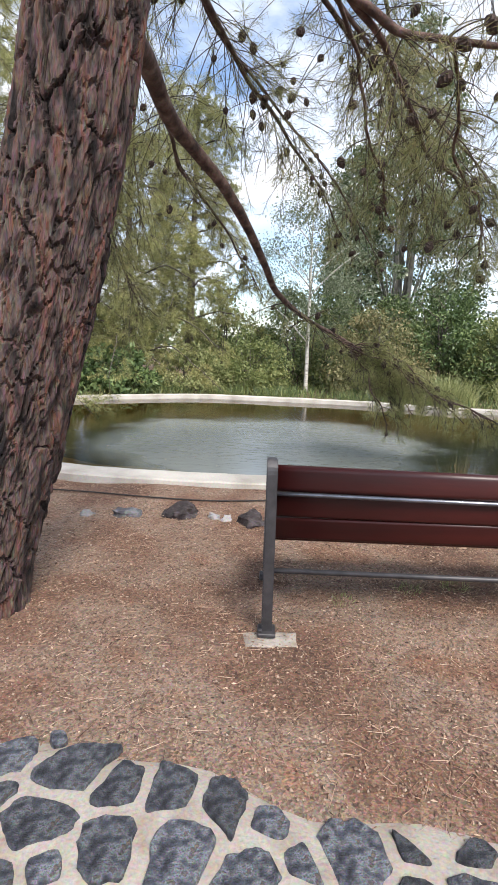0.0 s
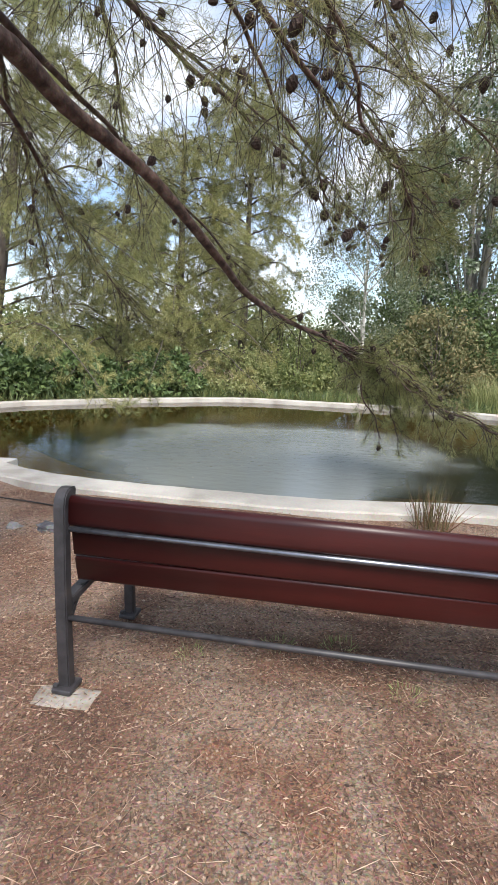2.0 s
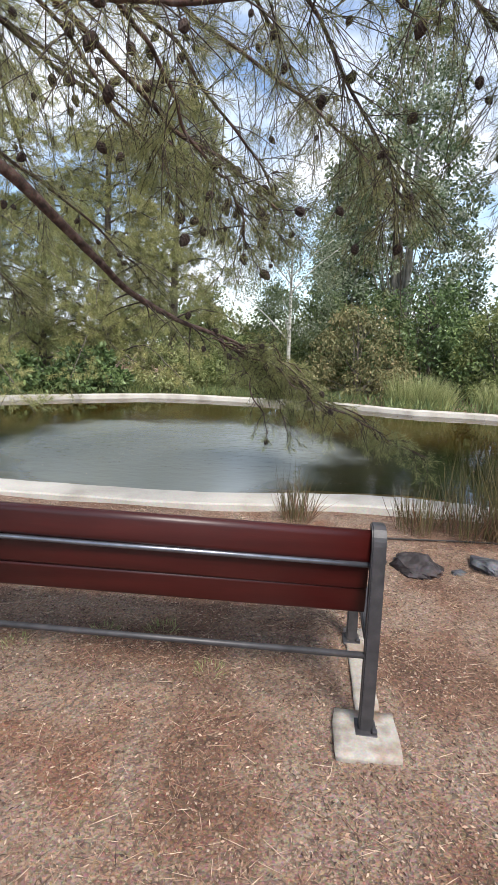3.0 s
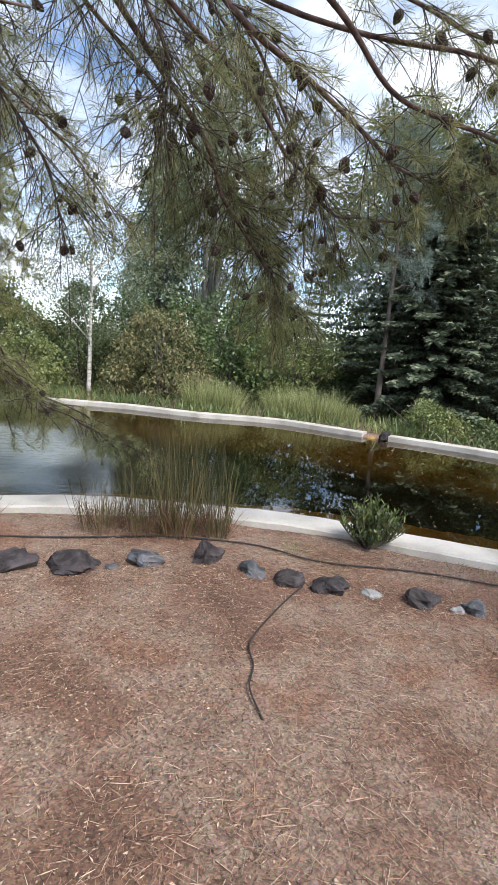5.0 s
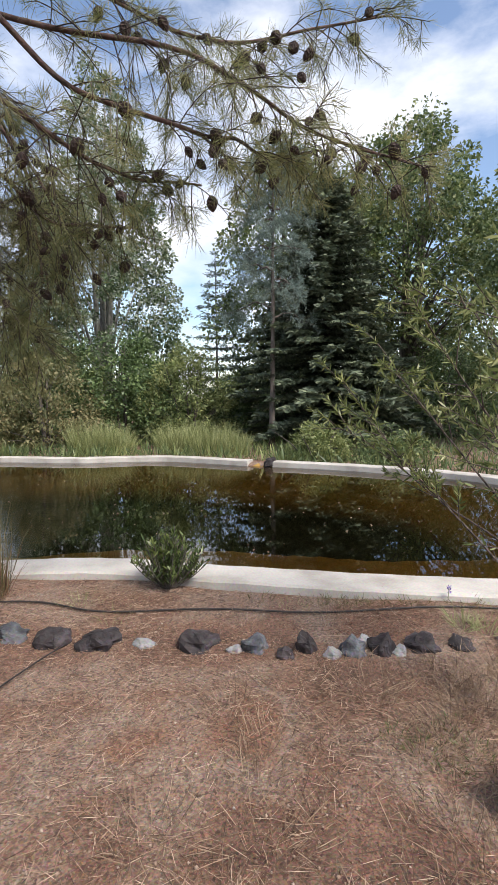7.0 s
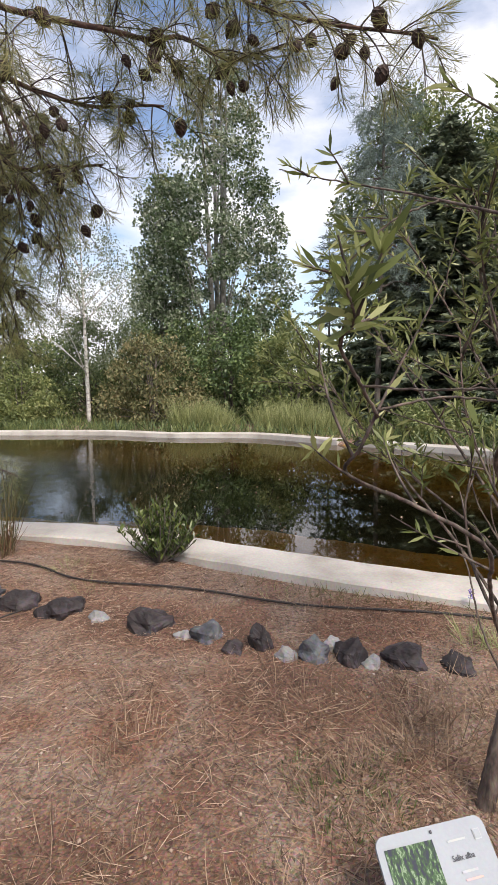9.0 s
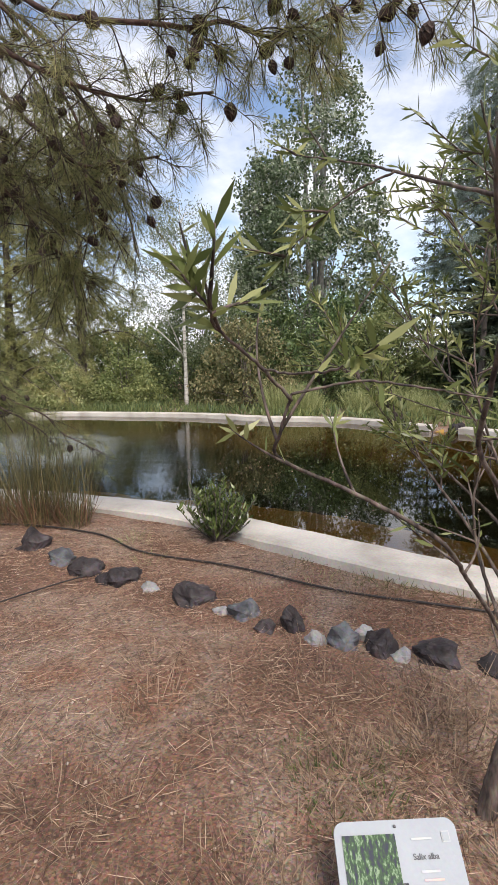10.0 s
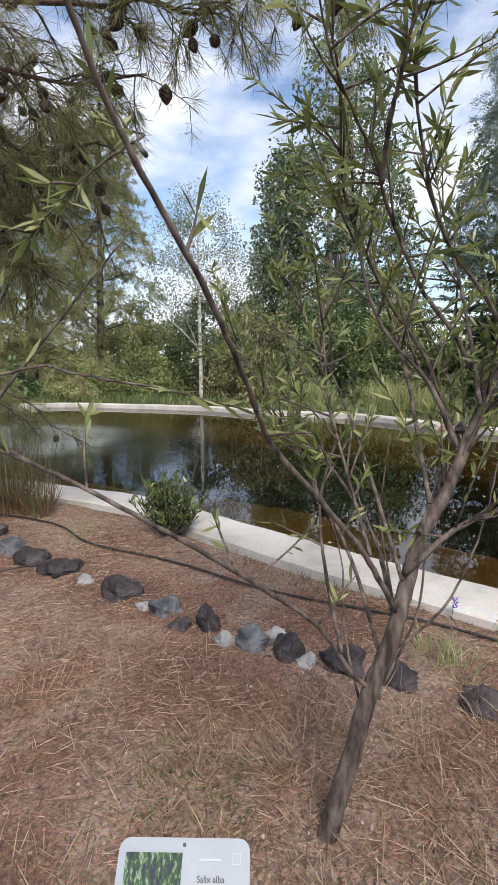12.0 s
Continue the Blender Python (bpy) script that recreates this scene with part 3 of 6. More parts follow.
def paving_stone(poly, seed):
    """A flat-topped stone with worn, chipped edges."""
    for cut in (0.16, 0.3):
        poly = [q for a, b in zip(poly, poly[1:] + poly[:1]) for q in (((1 - cut) * a[0] + cut * b[0], (1 - cut) * a[1] + cut * b[1]), (cut * a[0] + (1 - cut) * b[0], cut * a[1] + (1 - cut) * b[1]))]
    poly = [(x * (1 + 0.22 * noise.noise(Vector((x * 30, y * 30, seed)))), y * (1 + 0.22 * noise.noise(Vector((x * 30, y * 30, seed + 9))))) for x, y in poly]
    n = len(poly)
    v = [(x, y, -0.03) for x, y in poly] + [(x * 0.98, y * 0.98, 0.003) for x, y in poly] + [(x * 0.90, y * 0.90, 0.009 + 0.004 * noise.noise(Vector((x * 30, y * 30, seed)))) for x, y in poly]
    f = []
    for s in (0, n):
        for k in range(n):
            f.append((s + k, s + (k + 1) % n, s + n + (k + 1) % n, s + n + k))
    f.append(tuple(2 * n + k for k in range(n)))
    return mesh_of("paving_stone", v, f, PAVING)


g = random.Random(11)
laid = 0
for k, (x, y, poly) in enumerate(stone_cells(-1.6, 2.6, -0.8, 0.72, 0.145, 5)):
    size = max(math.hypot(a, b) for a, b in poly)
    if y + size * 0.62 > path_edge(x) or laid > 290:
        continue
    laid += 1
    part("paving_stone", paving_stone(poly, k * 1.3), paving, "", pose(x, y, float(ground_height(x, y)) + 0.019 + g.uniform(-0.003, 0.004), g.uniform(-1.5, 1.5), g.uniform(-1.5, 1.5)))

# the rest of the path
far_v, far_f = [], []
for x0, x1, seed in ((2.66, 8.9, 6), (-3.4, -1.66, 7)):
    for k, (x, y, poly) in enumerate(stone_cells(x0, x1, -1.4, 0.6, 0.19, seed)):
        if y + max(math.hypot(a, b) for a, b in poly) * 0.45 > path_edge(x):
            continue
        z = float(ground_height(x, y)) + 0.020
        n = len(poly)
        s = len(far_v)
        far_v += [(x + a, y + b, z - 0.03) for a, b in poly] + [(x + a * 0.93, y + b * 0.93, z + 0.008) for a, b in poly]
        far_f += [(s + i, s + (i + 1) % n, s + n + (i + 1) % n, s + n + i) for i in range(n)] + [tuple(s + n + i for i in range(n))]
tagged(part("paving_field", mesh_of("paving_field", far_v, far_f, PAVING), paving, "dark paving stones further along the path"), kind="stuff")

# ---- park bench ----
BENCH = thing("park_bench", "park bench with oxblood wooden slats and dark iron frame", "bench", (0.715, 1.375, 0.0), 3.45)
BL = 2.0


def slat(name, y0, z0, y1, z1, thick, drop=0.0):
    """A long board between two points of the bench's side outline."""
    bm = bmesh.new()
    h = math.hypot(y1 - y0, z1 - z0)
    bmesh.ops.create_cube(bm, size=1.0, matrix=Matrix.Diagonal((BL - 0.05, thick, h, 1)))
    bmesh.ops.bevel(bm, geom=[e for e in bm.edges if abs(e.verts[0].co.x - e.verts[1].co.x) > 0.5], offset=min(thick * 0.46, 0.026), segments=6, affect="EDGES", profile=0.5)
    return from_bm(name, bm, BENCH_WOOD, True), pose(BL / 2, (y0 + y1) / 2, (z0 + z1) / 2, math.degrees(math.atan2(-(y1 - y0), z1 - z0)), drop, 0)


for nm, *s in (("back_slat", 0.045, 0.666, 0.055, 0.786, 0.055, 0.8), ("back_slat", 0.066, 0.548, 0.056, 0.668, 0.030, 0.35), ("back_slat", 0.088, 0.440, 0.070, 0.550, 0.030, 0.0),
               ("seat_slat", 0.16, 0.415, 0.27, 0.405, 0.032), ("seat_slat", 0.285, 0.405, 0.40, 0.41, 0.032), ("seat_slat", 0.415, 0.412, 0.53, 0.425, 0.032), ("seat_slat", 0.545, 0.425, 0.64, 0.40, 0.032)):
    me, m = slat(nm, *s)
    part(nm, me, BENCH, "", m)


def flat_bar(name, pts, width, thick, material):
    """A bent flat bar in the side plane, thick along the outline, width across."""
    p = spline([(0, *q) for q in pts], 26)[:, 1:]
    t = np.gradient(p, axis=0)
    t /= np.linalg.norm(t, axis=1)[:, None]
    nrm = np.stack([-t[:, 1], t[:, 0]], 1)
    v, f = [], []
    for a, b in zip(p, nrm):
        for sx, sn in ((-1, -1), (1, -1), (1, 1), (-1, 1)):
            v.append((sx * width / 2, a[0] + b[0] * sn * thick / 2, a[1] + b[1] * sn * thick / 2))
    for i in range(len(p) - 1):
        for j in range(4):
            k = (j + 1) % 4
            f.append((i * 4 + j, i * 4 + k, i * 4 + 4 + k, i * 4 + 4 + j))
    f.append((3, 2, 1, 0))
    e = (len(p) - 1) * 4
    f.append((e, e + 1, e + 2, e + 3))
    me = mesh_of(name, v, f, material)
    bm = bmesh.new()
    bm.from_mesh(me)
    long_edges = [e for e in bm.edges if abs(e.verts[0].co.x - e.verts[1].co.x) < 1e-6 and abs(abs(e.verts[0].co.x) - width / 2) < 1e-5 and len(e.link_faces) == 2 and abs(e.link_faces[0].normal.dot(e.link_faces[1].normal)) < 0.5]
    bmesh.ops.bevel(bm, geom=long_edges, offset=0.005, segments=2, affect="EDGES")
    bm.to_mesh(me)
    bm.free()
    return me


rear_leg = flat_bar("rear_leg", ((0.0, 0.0), (0.0, 0.25), (0.006, 0.5), (0.016, 0.70), (0.022, 0.79), (0.045, 0.828), (0.085, 0.825)), 0.05, 0.045, BENCH_IRON)
front_leg = flat_bar("front_leg", ((0.60, 0.0), (0.60, 0.15), (0.615, 0.30), (0.63, 0.38), (0.60, 0.405), (0.45, 0.398), (0.2, 0.385), (0.03, 0.37)), 0.05, 0.035, BENCH_IRON)
gusset = flat_bar("gusset", ((0.02, 0.27), (0.07, 0.34), (0.13, 0.39)), 0.03, 0.03, BENCH_IRON)
foot_me = box("foot", (0.085, 0.10, 0.022), BENCH_IRON, 0.008, 3, (0, 0.0, 0.011))
bolt_me = box("bolt", (0.02, 0.02, 0.014), BENCH_IRON, 0.004, 2, (0, 0, 0.028))
for x in (0.0, BL):
    part("rear_leg", rear_leg, BENCH, "dark painted iron leg", pose(x, 0, 0) @ Matrix.Diagonal((1, 1, 0.935 if x else 0.975, 1)))
    part("front_leg", front_leg, BENCH, "", pose(x, 0, 0))
    part("gusset", gusset, BENCH, "", pose(x, 0, 0))
    for y in (0.0, 0.60):
        ft = part("foot", foot_me, BENCH, "", pose(x, y, 0.0))
        part("bolt", bolt_me, ft, "", pose(0.03 if x else -0.03, -0.03, 0))
for y, z, r, fall in ((-0.002, 0.315, 0.0125, 0.0), (0.026, 0.672, 0.0105, 0.020)):
    w = Wood()
    w.tube([(0.0, y, z), (BL * 0.5, y, z - 0.002 - fall / 2), (BL, y, z - fall)], r, 10)
    part("tie_rod", w.mesh("tie_rod", ROD_STEEL if z > 0.5 else BENCH_IRON), BENCH, "dull steel tie rod" if z > 0.5 else "dark iron cross bar")


def pad(name, x0, y0, x1, y1, turn, label, seed, sunk=0.030):
    bm = bmesh.new()
    bmesh.ops.create_cube(bm, size=1.0, matrix=Matrix.Diagonal((x1 - x0, y1 - y0, 0.10, 1)))
    bmesh.ops.subdivide_edges(bm, edges=bm.edges[:], cuts=6, use_grid_fill=True)
    for v in bm.verts:
        k = noise.noise(v.co * 9 + Vector((seed, 0, 0)))
        v.co += Vector((k * 0.014, noise.noise(v.co * 8 + Vector((0, seed, 3))) * 0.014, noise.noise(v.co * 14) * 0.004))
    ob = new(name, from_bm(name, bm, PAD, True))
    ob.matrix_world = pose((x0 + x1) / 2, (y0 + y1) / 2, -sunk, 0, 0, turn)
    return tagged(ob, label, "concrete pad")


pad("concrete_pad", 2.60, 1.35, 2.83, 1.58, 3, "pale square concrete pad under the bench leg", 2.0)
pad("concrete_kerb", 2.66, 1.60, 2.755, 2.20, 4, "narrow pale concrete strip under the bench leg", 3.0)
pad("concrete_pad", 0.62, 1.27, 0.86, 1.39, 10, "small cracked concrete pad half buried in earth", 5.0, 0.053)

# ---- border rocks ----
def rock(seed, material, width, deep, height):
    """A broken block: a hull of a few points cut into flat facets, chipped along its edges, its foot in the earth."""
    g = random.Random(seed * 7 + 1)
    bm = bmesh.new()
    for k in range(7):
        a = 6.283 * (k + g.uniform(-0.35, 0.35)) / 7
        r = g.uniform(0.40, 0.52)
        bm.verts.new((r * math.cos(a), r * math.sin(a), -0.25))
        r *= g.uniform(0.80, 1.02)
        bm.verts.new((r * math.cos(a), r * math.sin(a), g.uniform(0.25, 0.55)))
    for k in range(4):
        a, r = g.uniform(0, 6.283), g.uniform(0.05, 0.34)
        bm.verts.new((r * math.cos(a), r * math.sin(a), g.uniform(0.62, 0.88)))
    bmesh.ops.convex_hull(bm, input=bm.verts[:])
    bmesh.ops.delete(bm, geom=[v for v in bm.verts if not v.link_faces], context="VERTS")
    bmesh.ops.bevel(bm, geom=bm.edges[:], offset=0.012, segments=1, affect="EDGES")
    bmesh.ops.triangulate(bm, faces=bm.faces[:])
    bmesh.ops.subdivide_edges(bm, edges=bm.edges[:], cuts=3, use_grid_fill=True)
    off = Vector((seed * 3.1, seed * 1.7, seed * 0.9))
    for v in bm.verts:
        v.co += v.co.normalized() * (0.20 * noise.noise(v.co * 2.6 + off) + 0.10 * abs(noise.noise(v.co * 6 + off)) + 0.045 * abs(noise.noise(v.co * 14 + off)) - 0.04)
        v.co = Vector((v.co.x * width, v.co.y * width * deep, v.co.z * height))
    return from_bm("rock", bm, material)


# place, width, tone (0 pale, 1 black-brown, 2 blue-grey), height as a share of width
ROCKS = ((-1.15, 2.82, 0.10, 0, 0.7), (-0.79, 2.90, 0.14, 0, 0.5), (-0.47, 2.93, 0.26, 2, 0.42), (-0.05, 2.98, 0.33, 1, 0.55), (0.20, 2.97, 0.11, 0, 0.7), (0.30, 2.94, 0.10, 0, 0.8), (0.50, 2.94, 0.26, 1, 0.62), (0.80, 2.97, 0.2, 1, 0.6),
         (1.10, 2.99, 0.16, 1, 0.6), (1.42, 3.0, 0.24, 2, 0.5), (1.80, 3.02, 0.18, 0, 0.5), (2.15, 3.03, 0.26, 1, 0.5), (2.72, 3.05, 0.42, 1, 0.34), (3.14, 3.10, 0.42, 1, 0.40), (3.40, 3.08, 0.12, 2, 0.5), (3.62, 3.18, 0.32, 2, 0.45))
ROCKS_2 = ((4.06, 3.17, 0.27, 1, 0.78), (4.35, 3.03, 0.24, 2, 0.55), (4.59, 2.91, 0.26, 1, 0.60), (4.87, 2.81, 0.30, 1, 0.52), (5.10, 2.70, 0.18, 0, 0.36), (5.39, 2.58, 0.27, 1, 0.58), (5.57, 2.47, 0.12, 0, 0.6), (5.68, 2.46, 0.24, 2, 0.58),
           (5.82, 2.33, 0.14, 1, 0.7), (5.95, 2.35, 0.14, 1, 1.25), (6.06, 2.25, 0.12, 0, 0.8), (6.17, 2.26, 0.20, 2, 0.7), (6.27, 2.31, 0.13, 0, 0.7), (6.335, 2.23, 0.18, 1, 0.95), (6.42, 2.19, 0.11, 0, 0.7), (6.56, 2.22, 0.24, 1, 0.50), (6.77, 2.16, 0.22, 1, 0.36),
           (7.98, 9.62, 0.26, 1, 0.8), (8.14, 9.84, 0.26, 1, 0.8), (7.04, 2.08, 0.22, 1, 0.4), (7.36, 2.0, 0.2, 1, 0.5))
ROCK_LOOK = ((ROCK_PALE, "pale grey stone edging the bed"), (ROCK_DARK, "dark angular basalt rock edging the bed"), (ROCK_BLUE, "broken blue-grey rock edging the bed"))
for k, (x, y, s, tone, tall) in enumerate(ROCKS + ROCKS_2):
    g = random.Random(400 + k)
    ob = new("border_rock", rock(k + 1, ROCK_LOOK[tone][0], s * (0.90 if x > 5 else 1.0), g.uniform(0.65, 0.95), s * tall * 0.80))
    ob.matrix_world = pose(x, y, float(ground_height(x, y)) - 0.012, g.uniform(-6, 6), g.uniform(-6, 6), g.uniform(-30, 30))
    tagged(ob, ROCK_LOOK[tone][1], "rock", "rocks edging the pond bed")

# ---- irrigation hose ----
HOSE_LINE = ((-2.2, 3.52, 0.012), (-1.21, 3.38, 0.014), (-0.43, 3.28, 0.012), (0.6, 3.34, 0.012), (2.0, 3.45, 0.014), (3.3, 3.52, 0.014), (4.31, 3.44, 0.014), (4.81, 3.17, 0.016), (5.34, 3.0, 0.014), (5.92, 2.78, 0.016), (6.49, 2.63, 0.014), (6.87, 2.53, 0.012), (7.8, 2.28, 0.012))
w = Wood()
q = spline(HOSE_LINE, 150)
q[:, 2] += ground_height(q[:, 0], q[:, 1])
w.tube(q, 0.0065, 8)
tagged(new("irrigation_hose", w.mesh("irrigation_hose", HOSE)), "black irrigation hose lying along the pond bed", "hose")
w = Wood()
w.tube(spline(((4.66, 2.78, 0.012), (4.56, 2.66, 0.012), (4.38, 2.40, 0.010), (4.22, 2.12, 0.012), (4.21, 1.92, 0.008), (4.17, 1.75, 0.012), (4.20, 1.56, 0.0)), 60), 0.0045, 7)
tagged(new("drip_tube", w.mesh("drip_tube", HOSE)), "thin black drip tube snaking over the earth", "hose")

# ---- trees ----
def cone_mesh():
    v, f = [], []
    rows, cols = 9, 12
    for i in range(rows + 1):
        u = i / rows
        r0 = 0.5 * math.sin(math.pi * min(1, 0.08 + u * 0.9)) ** 0.75 * (1.0 - 0.25 * u)
        for j in range(cols):
            a = 2 * math.pi * (j + 0.5 * (i % 2)) / cols
            r = r0 * (1.12 if (i + j) % 2 else 0.86)
            v.append((r * math.cos(a) * 0.055, r * math.sin(a) * 0.055, -u * 0.072))
    for i in range(rows):
        for j in range(cols):
            k = (j + 1) % cols
            f.append((i * cols + j, i * cols + k, i * cols + cols + k, i * cols + cols + j))
    f.append(tuple(range(cols)))
    f.append(tuple(rows * cols + j for j in reversed(range(cols))))
    return mesh_of("cone", v, f, CONE)


CONE_ME = cone_mesh()


def pine_bough(parent, pts, r0, leafy_from=0.3, twigs=34, reach=0.55, per_twig=90, needle=(0.095, 0.0026), cones=5, leaf=NEEDLE, bark=LIMB_BARK, sag=0.5, detail=10, name="limb", wiggle=1.0):
    """A limb with drooping side twigs, tufts of long needles and cones."""
    line = spline(pts, 40)
    wav = rng.uniform(0, 6.283, (3, 3))
    sw = np.linspace(0, 1, 40)[:, None]
    line += sum(np.sin(sw * f + ph) * am for f, am, ph in zip((11, 23, 41), (0.03, 0.016, 0.007), wav)) * np.sin(sw * math.pi) * wiggle
    w = Wood()
    w.tube(line, np.linspace(r0, max(0.006, r0 * 0.16), 40), detail, 0.03)
    limb = part(name, w.mesh(name, bark), parent)
    tw = Wood()
    base, way, length = [], [], []
    cone_at = []
    for k in range(twigs):
        u = leafy_from + (1 - leafy_from) * (k + rng.random()) / twigs
        i = min(int(u * 39), 38)
        p = line[i]
        along = unit(line[i + 1] - line[i])
        d = unit(along * rng.uniform(0.2, 0.9) + rng.normal(size=3) * np.array([0.8, 0.8, 0.45]) + np.array([0, 0, -0.15]))
        n = rng.uniform(0.55, 1.15) * reach * (1.1 - 0.45 * u)
        s = np.linspace(0, 1, 9)[:, None]
        bend = rng.normal(scale=0.16, size=3)
        q = p + d * n * s + bend * n * s ** 2 + np.array([0, 0, -sag * n]) * s ** 2 * rng.uniform(0.2, 1.1)
        tw.tube(q, np.linspace(max(0.004, r0 * 0.14), 0.0018, 9), 5)
        ends = [q]
        for b in range(rng.integers(2, 5)):
            j = rng.integers(2, 8)
            dd = unit(unit(q[j] - q[j - 1]) + rng.normal(scale=0.7, size=3))
            nn = n * rng.uniform(0.25, 0.5)
            s2 = np.linspace(0, 1, 6)[:, None]
            q2 = q[j] + dd * nn * s2 + np.array([0, 0, -sag * nn * 0.6]) * s2 ** 2
            tw.tube(q2, np.linspace(0.0028, 0.0014, 6), 4)
            ends.append(q2)
        for e in ends:
            m = int(per_twig * rng.uniform(0.6, 1.2) / len(ends) * 1.6)
            x = (0.30 + 0.70 * rng.random(m) ** 0.6) * (len(e) - 1.001)
            a = x.astype(int)
            fr = (x - a)[:, None]
            pos = e[a] * (1 - fr) + e[a + 1] * fr
            t = unit(e[a + 1] - e[a])
            base.append(pos)
            way.append(t * 0.75 + rng.normal(size=(m, 3)) * 0.55)
            length.append(needle[0] * rng.uniform(0.7, 1.25, m))
        if cones and rng.random() < cones / twigs:
            cone_at.append(q[rng.integers(3, 8)])
    tagged(part("twig_spray", tw.mesh("twig_spray", TWIG), limb), kind="stuff")
    nd = part("needle_spray", blades("needle_spray", np.vstack(base), np.vstack(way), np.concatenate(length), needle[1], leaf, 0.0), limb)
    tagged(nd, "olive green pine needles", kind="stuff")
    for c in cone_at:
        s = rng.uniform(0.8, 1.3)
        part("cone", CONE_ME, limb, "dark open pine cone", Matrix.Translation(c + np.array([0, 0, 0.005])) @ pose(0, 0, 0, rng.uniform(-50, 50), rng.uniform(-50, 50), rng.uniform(0, 360)) @ Matrix.Scale(s, 4))
    return limb


def pine_trunk(axis, radii, seed):
    """A thick trunk with deep upright plates of bark."""
    u = np.concatenate([np.linspace(0, 0.6, 330), np.linspace(0.603, 1, 50)])
    full = spline(axis, 1201)
    line = full[(u * 1200).astype(int)]
    rad = np.interp(u, np.linspace(0, 1, len(radii)), radii)
    sides = 190
    v, f = [], []
    for p, r in zip(line, rad):
        for j in range(sides):
            a = 2 * math.pi * j / sides
            c, s = math.cos(a), math.sin(a)
            q = Vector((c * r * 17 + seed, s * r * 17, p[2] * 3.7))
            w1 = noise.noise(Vector((q.x * 0.35, q.y * 0.35, q.z * 0.5)))
            w2 = noise.noise(Vector((q.x * 0.8 + 7, q.y * 0.8, q.z * 1.3)))
            d, cell = noise.voronoi(Vector((q.x + 0.8 * w1 + 0.45 * w2, q.y + 0.8 * w1, q.z + 1.5 * w2)))
            plate = min(1.0, (d[1] - d[0]) * 6.5)
            lift = 0.5 + 0.5 * noise.noise(cell[0] * 3.7)
            k = plate ** 0.7 * (0.016 + 0.036 * lift) + 0.009 * noise.noise(Vector((q.x * 2.8, q.y * 2.8, q.z * 1.2))) + 0.007 * noise.noise(q * 7.0) + 0.022 * noise.noise(Vector((q.x * 0.16, q.y * 0.16, q.z * 0.12))) - 0.034
            flare = 0.05 * math.exp(-max(p[2], 0) / 0.16) * (0.6 + 0.5 * math.sin(3 * a + 1.2))
            rr = r + k * min(1, r / 0.2) + flare
            v.append((p[0] + c * rr, p[1] + s * rr, p[2]))
    for i in range(len(line) - 1):
        for j in range(sides):
            k = (j + 1) % sides
            f.append((i * sides + j, i * sides + k, i * sides + sides + k, i * sides + sides + j))
    f.append(tuple((len(line) - 1) * sides + j for j in range(sides)))
    return mesh_of("trunk", v, f, BARK)


PINE = thing("pine_tree", "old leaning pine with deeply furrowed reddish bark and drooping limbs", "tree", (0, 0, 0))
part("trunk", pine_trunk(((-0.86, 1.45, -0.05), (-0.60, 1.45, 0.7), (-0.37, 1.45, 1.5), (-0.20, 1.45, 2.2), (-0.08, 1.45, 2.8), (0.15, 1.5, 3.8), (0.4, 1.6, 5.2), (0.5, 1.7, 7.0)), (0.285, 0.27, 0.262, 0.248, 0.235, 0.20, 0.15, 0.08), 3.0), PINE, "furrowed red-brown bark in thick plates")
pine_bough(PINE, ((-0.10, 1.50, 2.72), (-0.12, 2.2, 2.89), (-0.104, 2.75, 2.796), (-0.006, 3.1, 2.707), (0.18, 3.4, 2.54), (0.334, 3.7, 2.317), (0.449, 4.1, 2.087), (0.565, 4.5, 1.88), (0.916, 5.0, 1.64), (1.363, 5.6, 1.45), (1.75, 5.75, 1.18), (2.0, 5.8, 0.95)), 0.064, 0.66, 36, 0.50, 80, cones=5, leaf=NEEDLE_PALE, wiggle=0.25)
pine_bough(PINE, ((0.0, 1.7, 3.3), (0.1, 2.8, 3.5), (0.4, 4.0, 3.4), (0.9, 5.0, 3.1), (1.3, 5.8, 2.6)), 0.028, 0.25, 60, 0.6, 80, cones=18)
pine_bough(PINE, ((-0.1, 1.7, 3.0), (-0.3, 2.9, 3.1), (-0.3, 4.2, 2.9), (0.0, 5.4, 2.5), (0.3, 6.3, 2.0)), 0.026, 0.3, 60, 0.6, 80, cones=14)
# hanging sprays take the paler needles, lightened in colour to offset their shade
for tip in ((1.99, 5.4, 0.89), (2.40, 5.5, 0.93), (2.05, 5.4, 0.42), (2.55, 5.3, 0.66), (2.09, 5.6, 1.18), (1.70, 5.3, 0.80), (2.3, 5.9, 0.55), (2.11, 5.36, 0.96), (2.47, 5.12, 0.75), (1.85, 5.09, 0.5), (2.65, 4.95, 0.58), (1.75, 5.35, 1.22), (2.2, 5.2, 1.05)):
    root = np.array((1.15, 5.28, 1.50)) + rng.random() * np.array((0.4, 0.4, -0.25))
    mid = (root + np.array(tip)) / 2 + np.array((0.05, 0, 0.10))
    pine_bough(PINE, (tuple(root), tuple(mid), tip), 0.010, 0.25, 13, 0.34, 80, cones=1, leaf=NEEDLE_PALE, detail=6, name="hanging_spray")
for pts in (((1.30, 5.52, 1.46), (1.85, 5.45, 1.18), (2.45, 5.38, 0.85), (3.0, 5.33, 0.55), (3.54, 5.28, 0.30)), ((1.6, 5.5, 1.30), (2.2, 5.2, 1.0), (2.8, 5.0, 0.68), (3.2, 4.9, 0.45))):
    pine_bough(PINE, pts, 0.012, 0.15, 34, 0.36, 80, cones=2, leaf=NEEDLE_PALE, detail=6, name="hanging_spray")
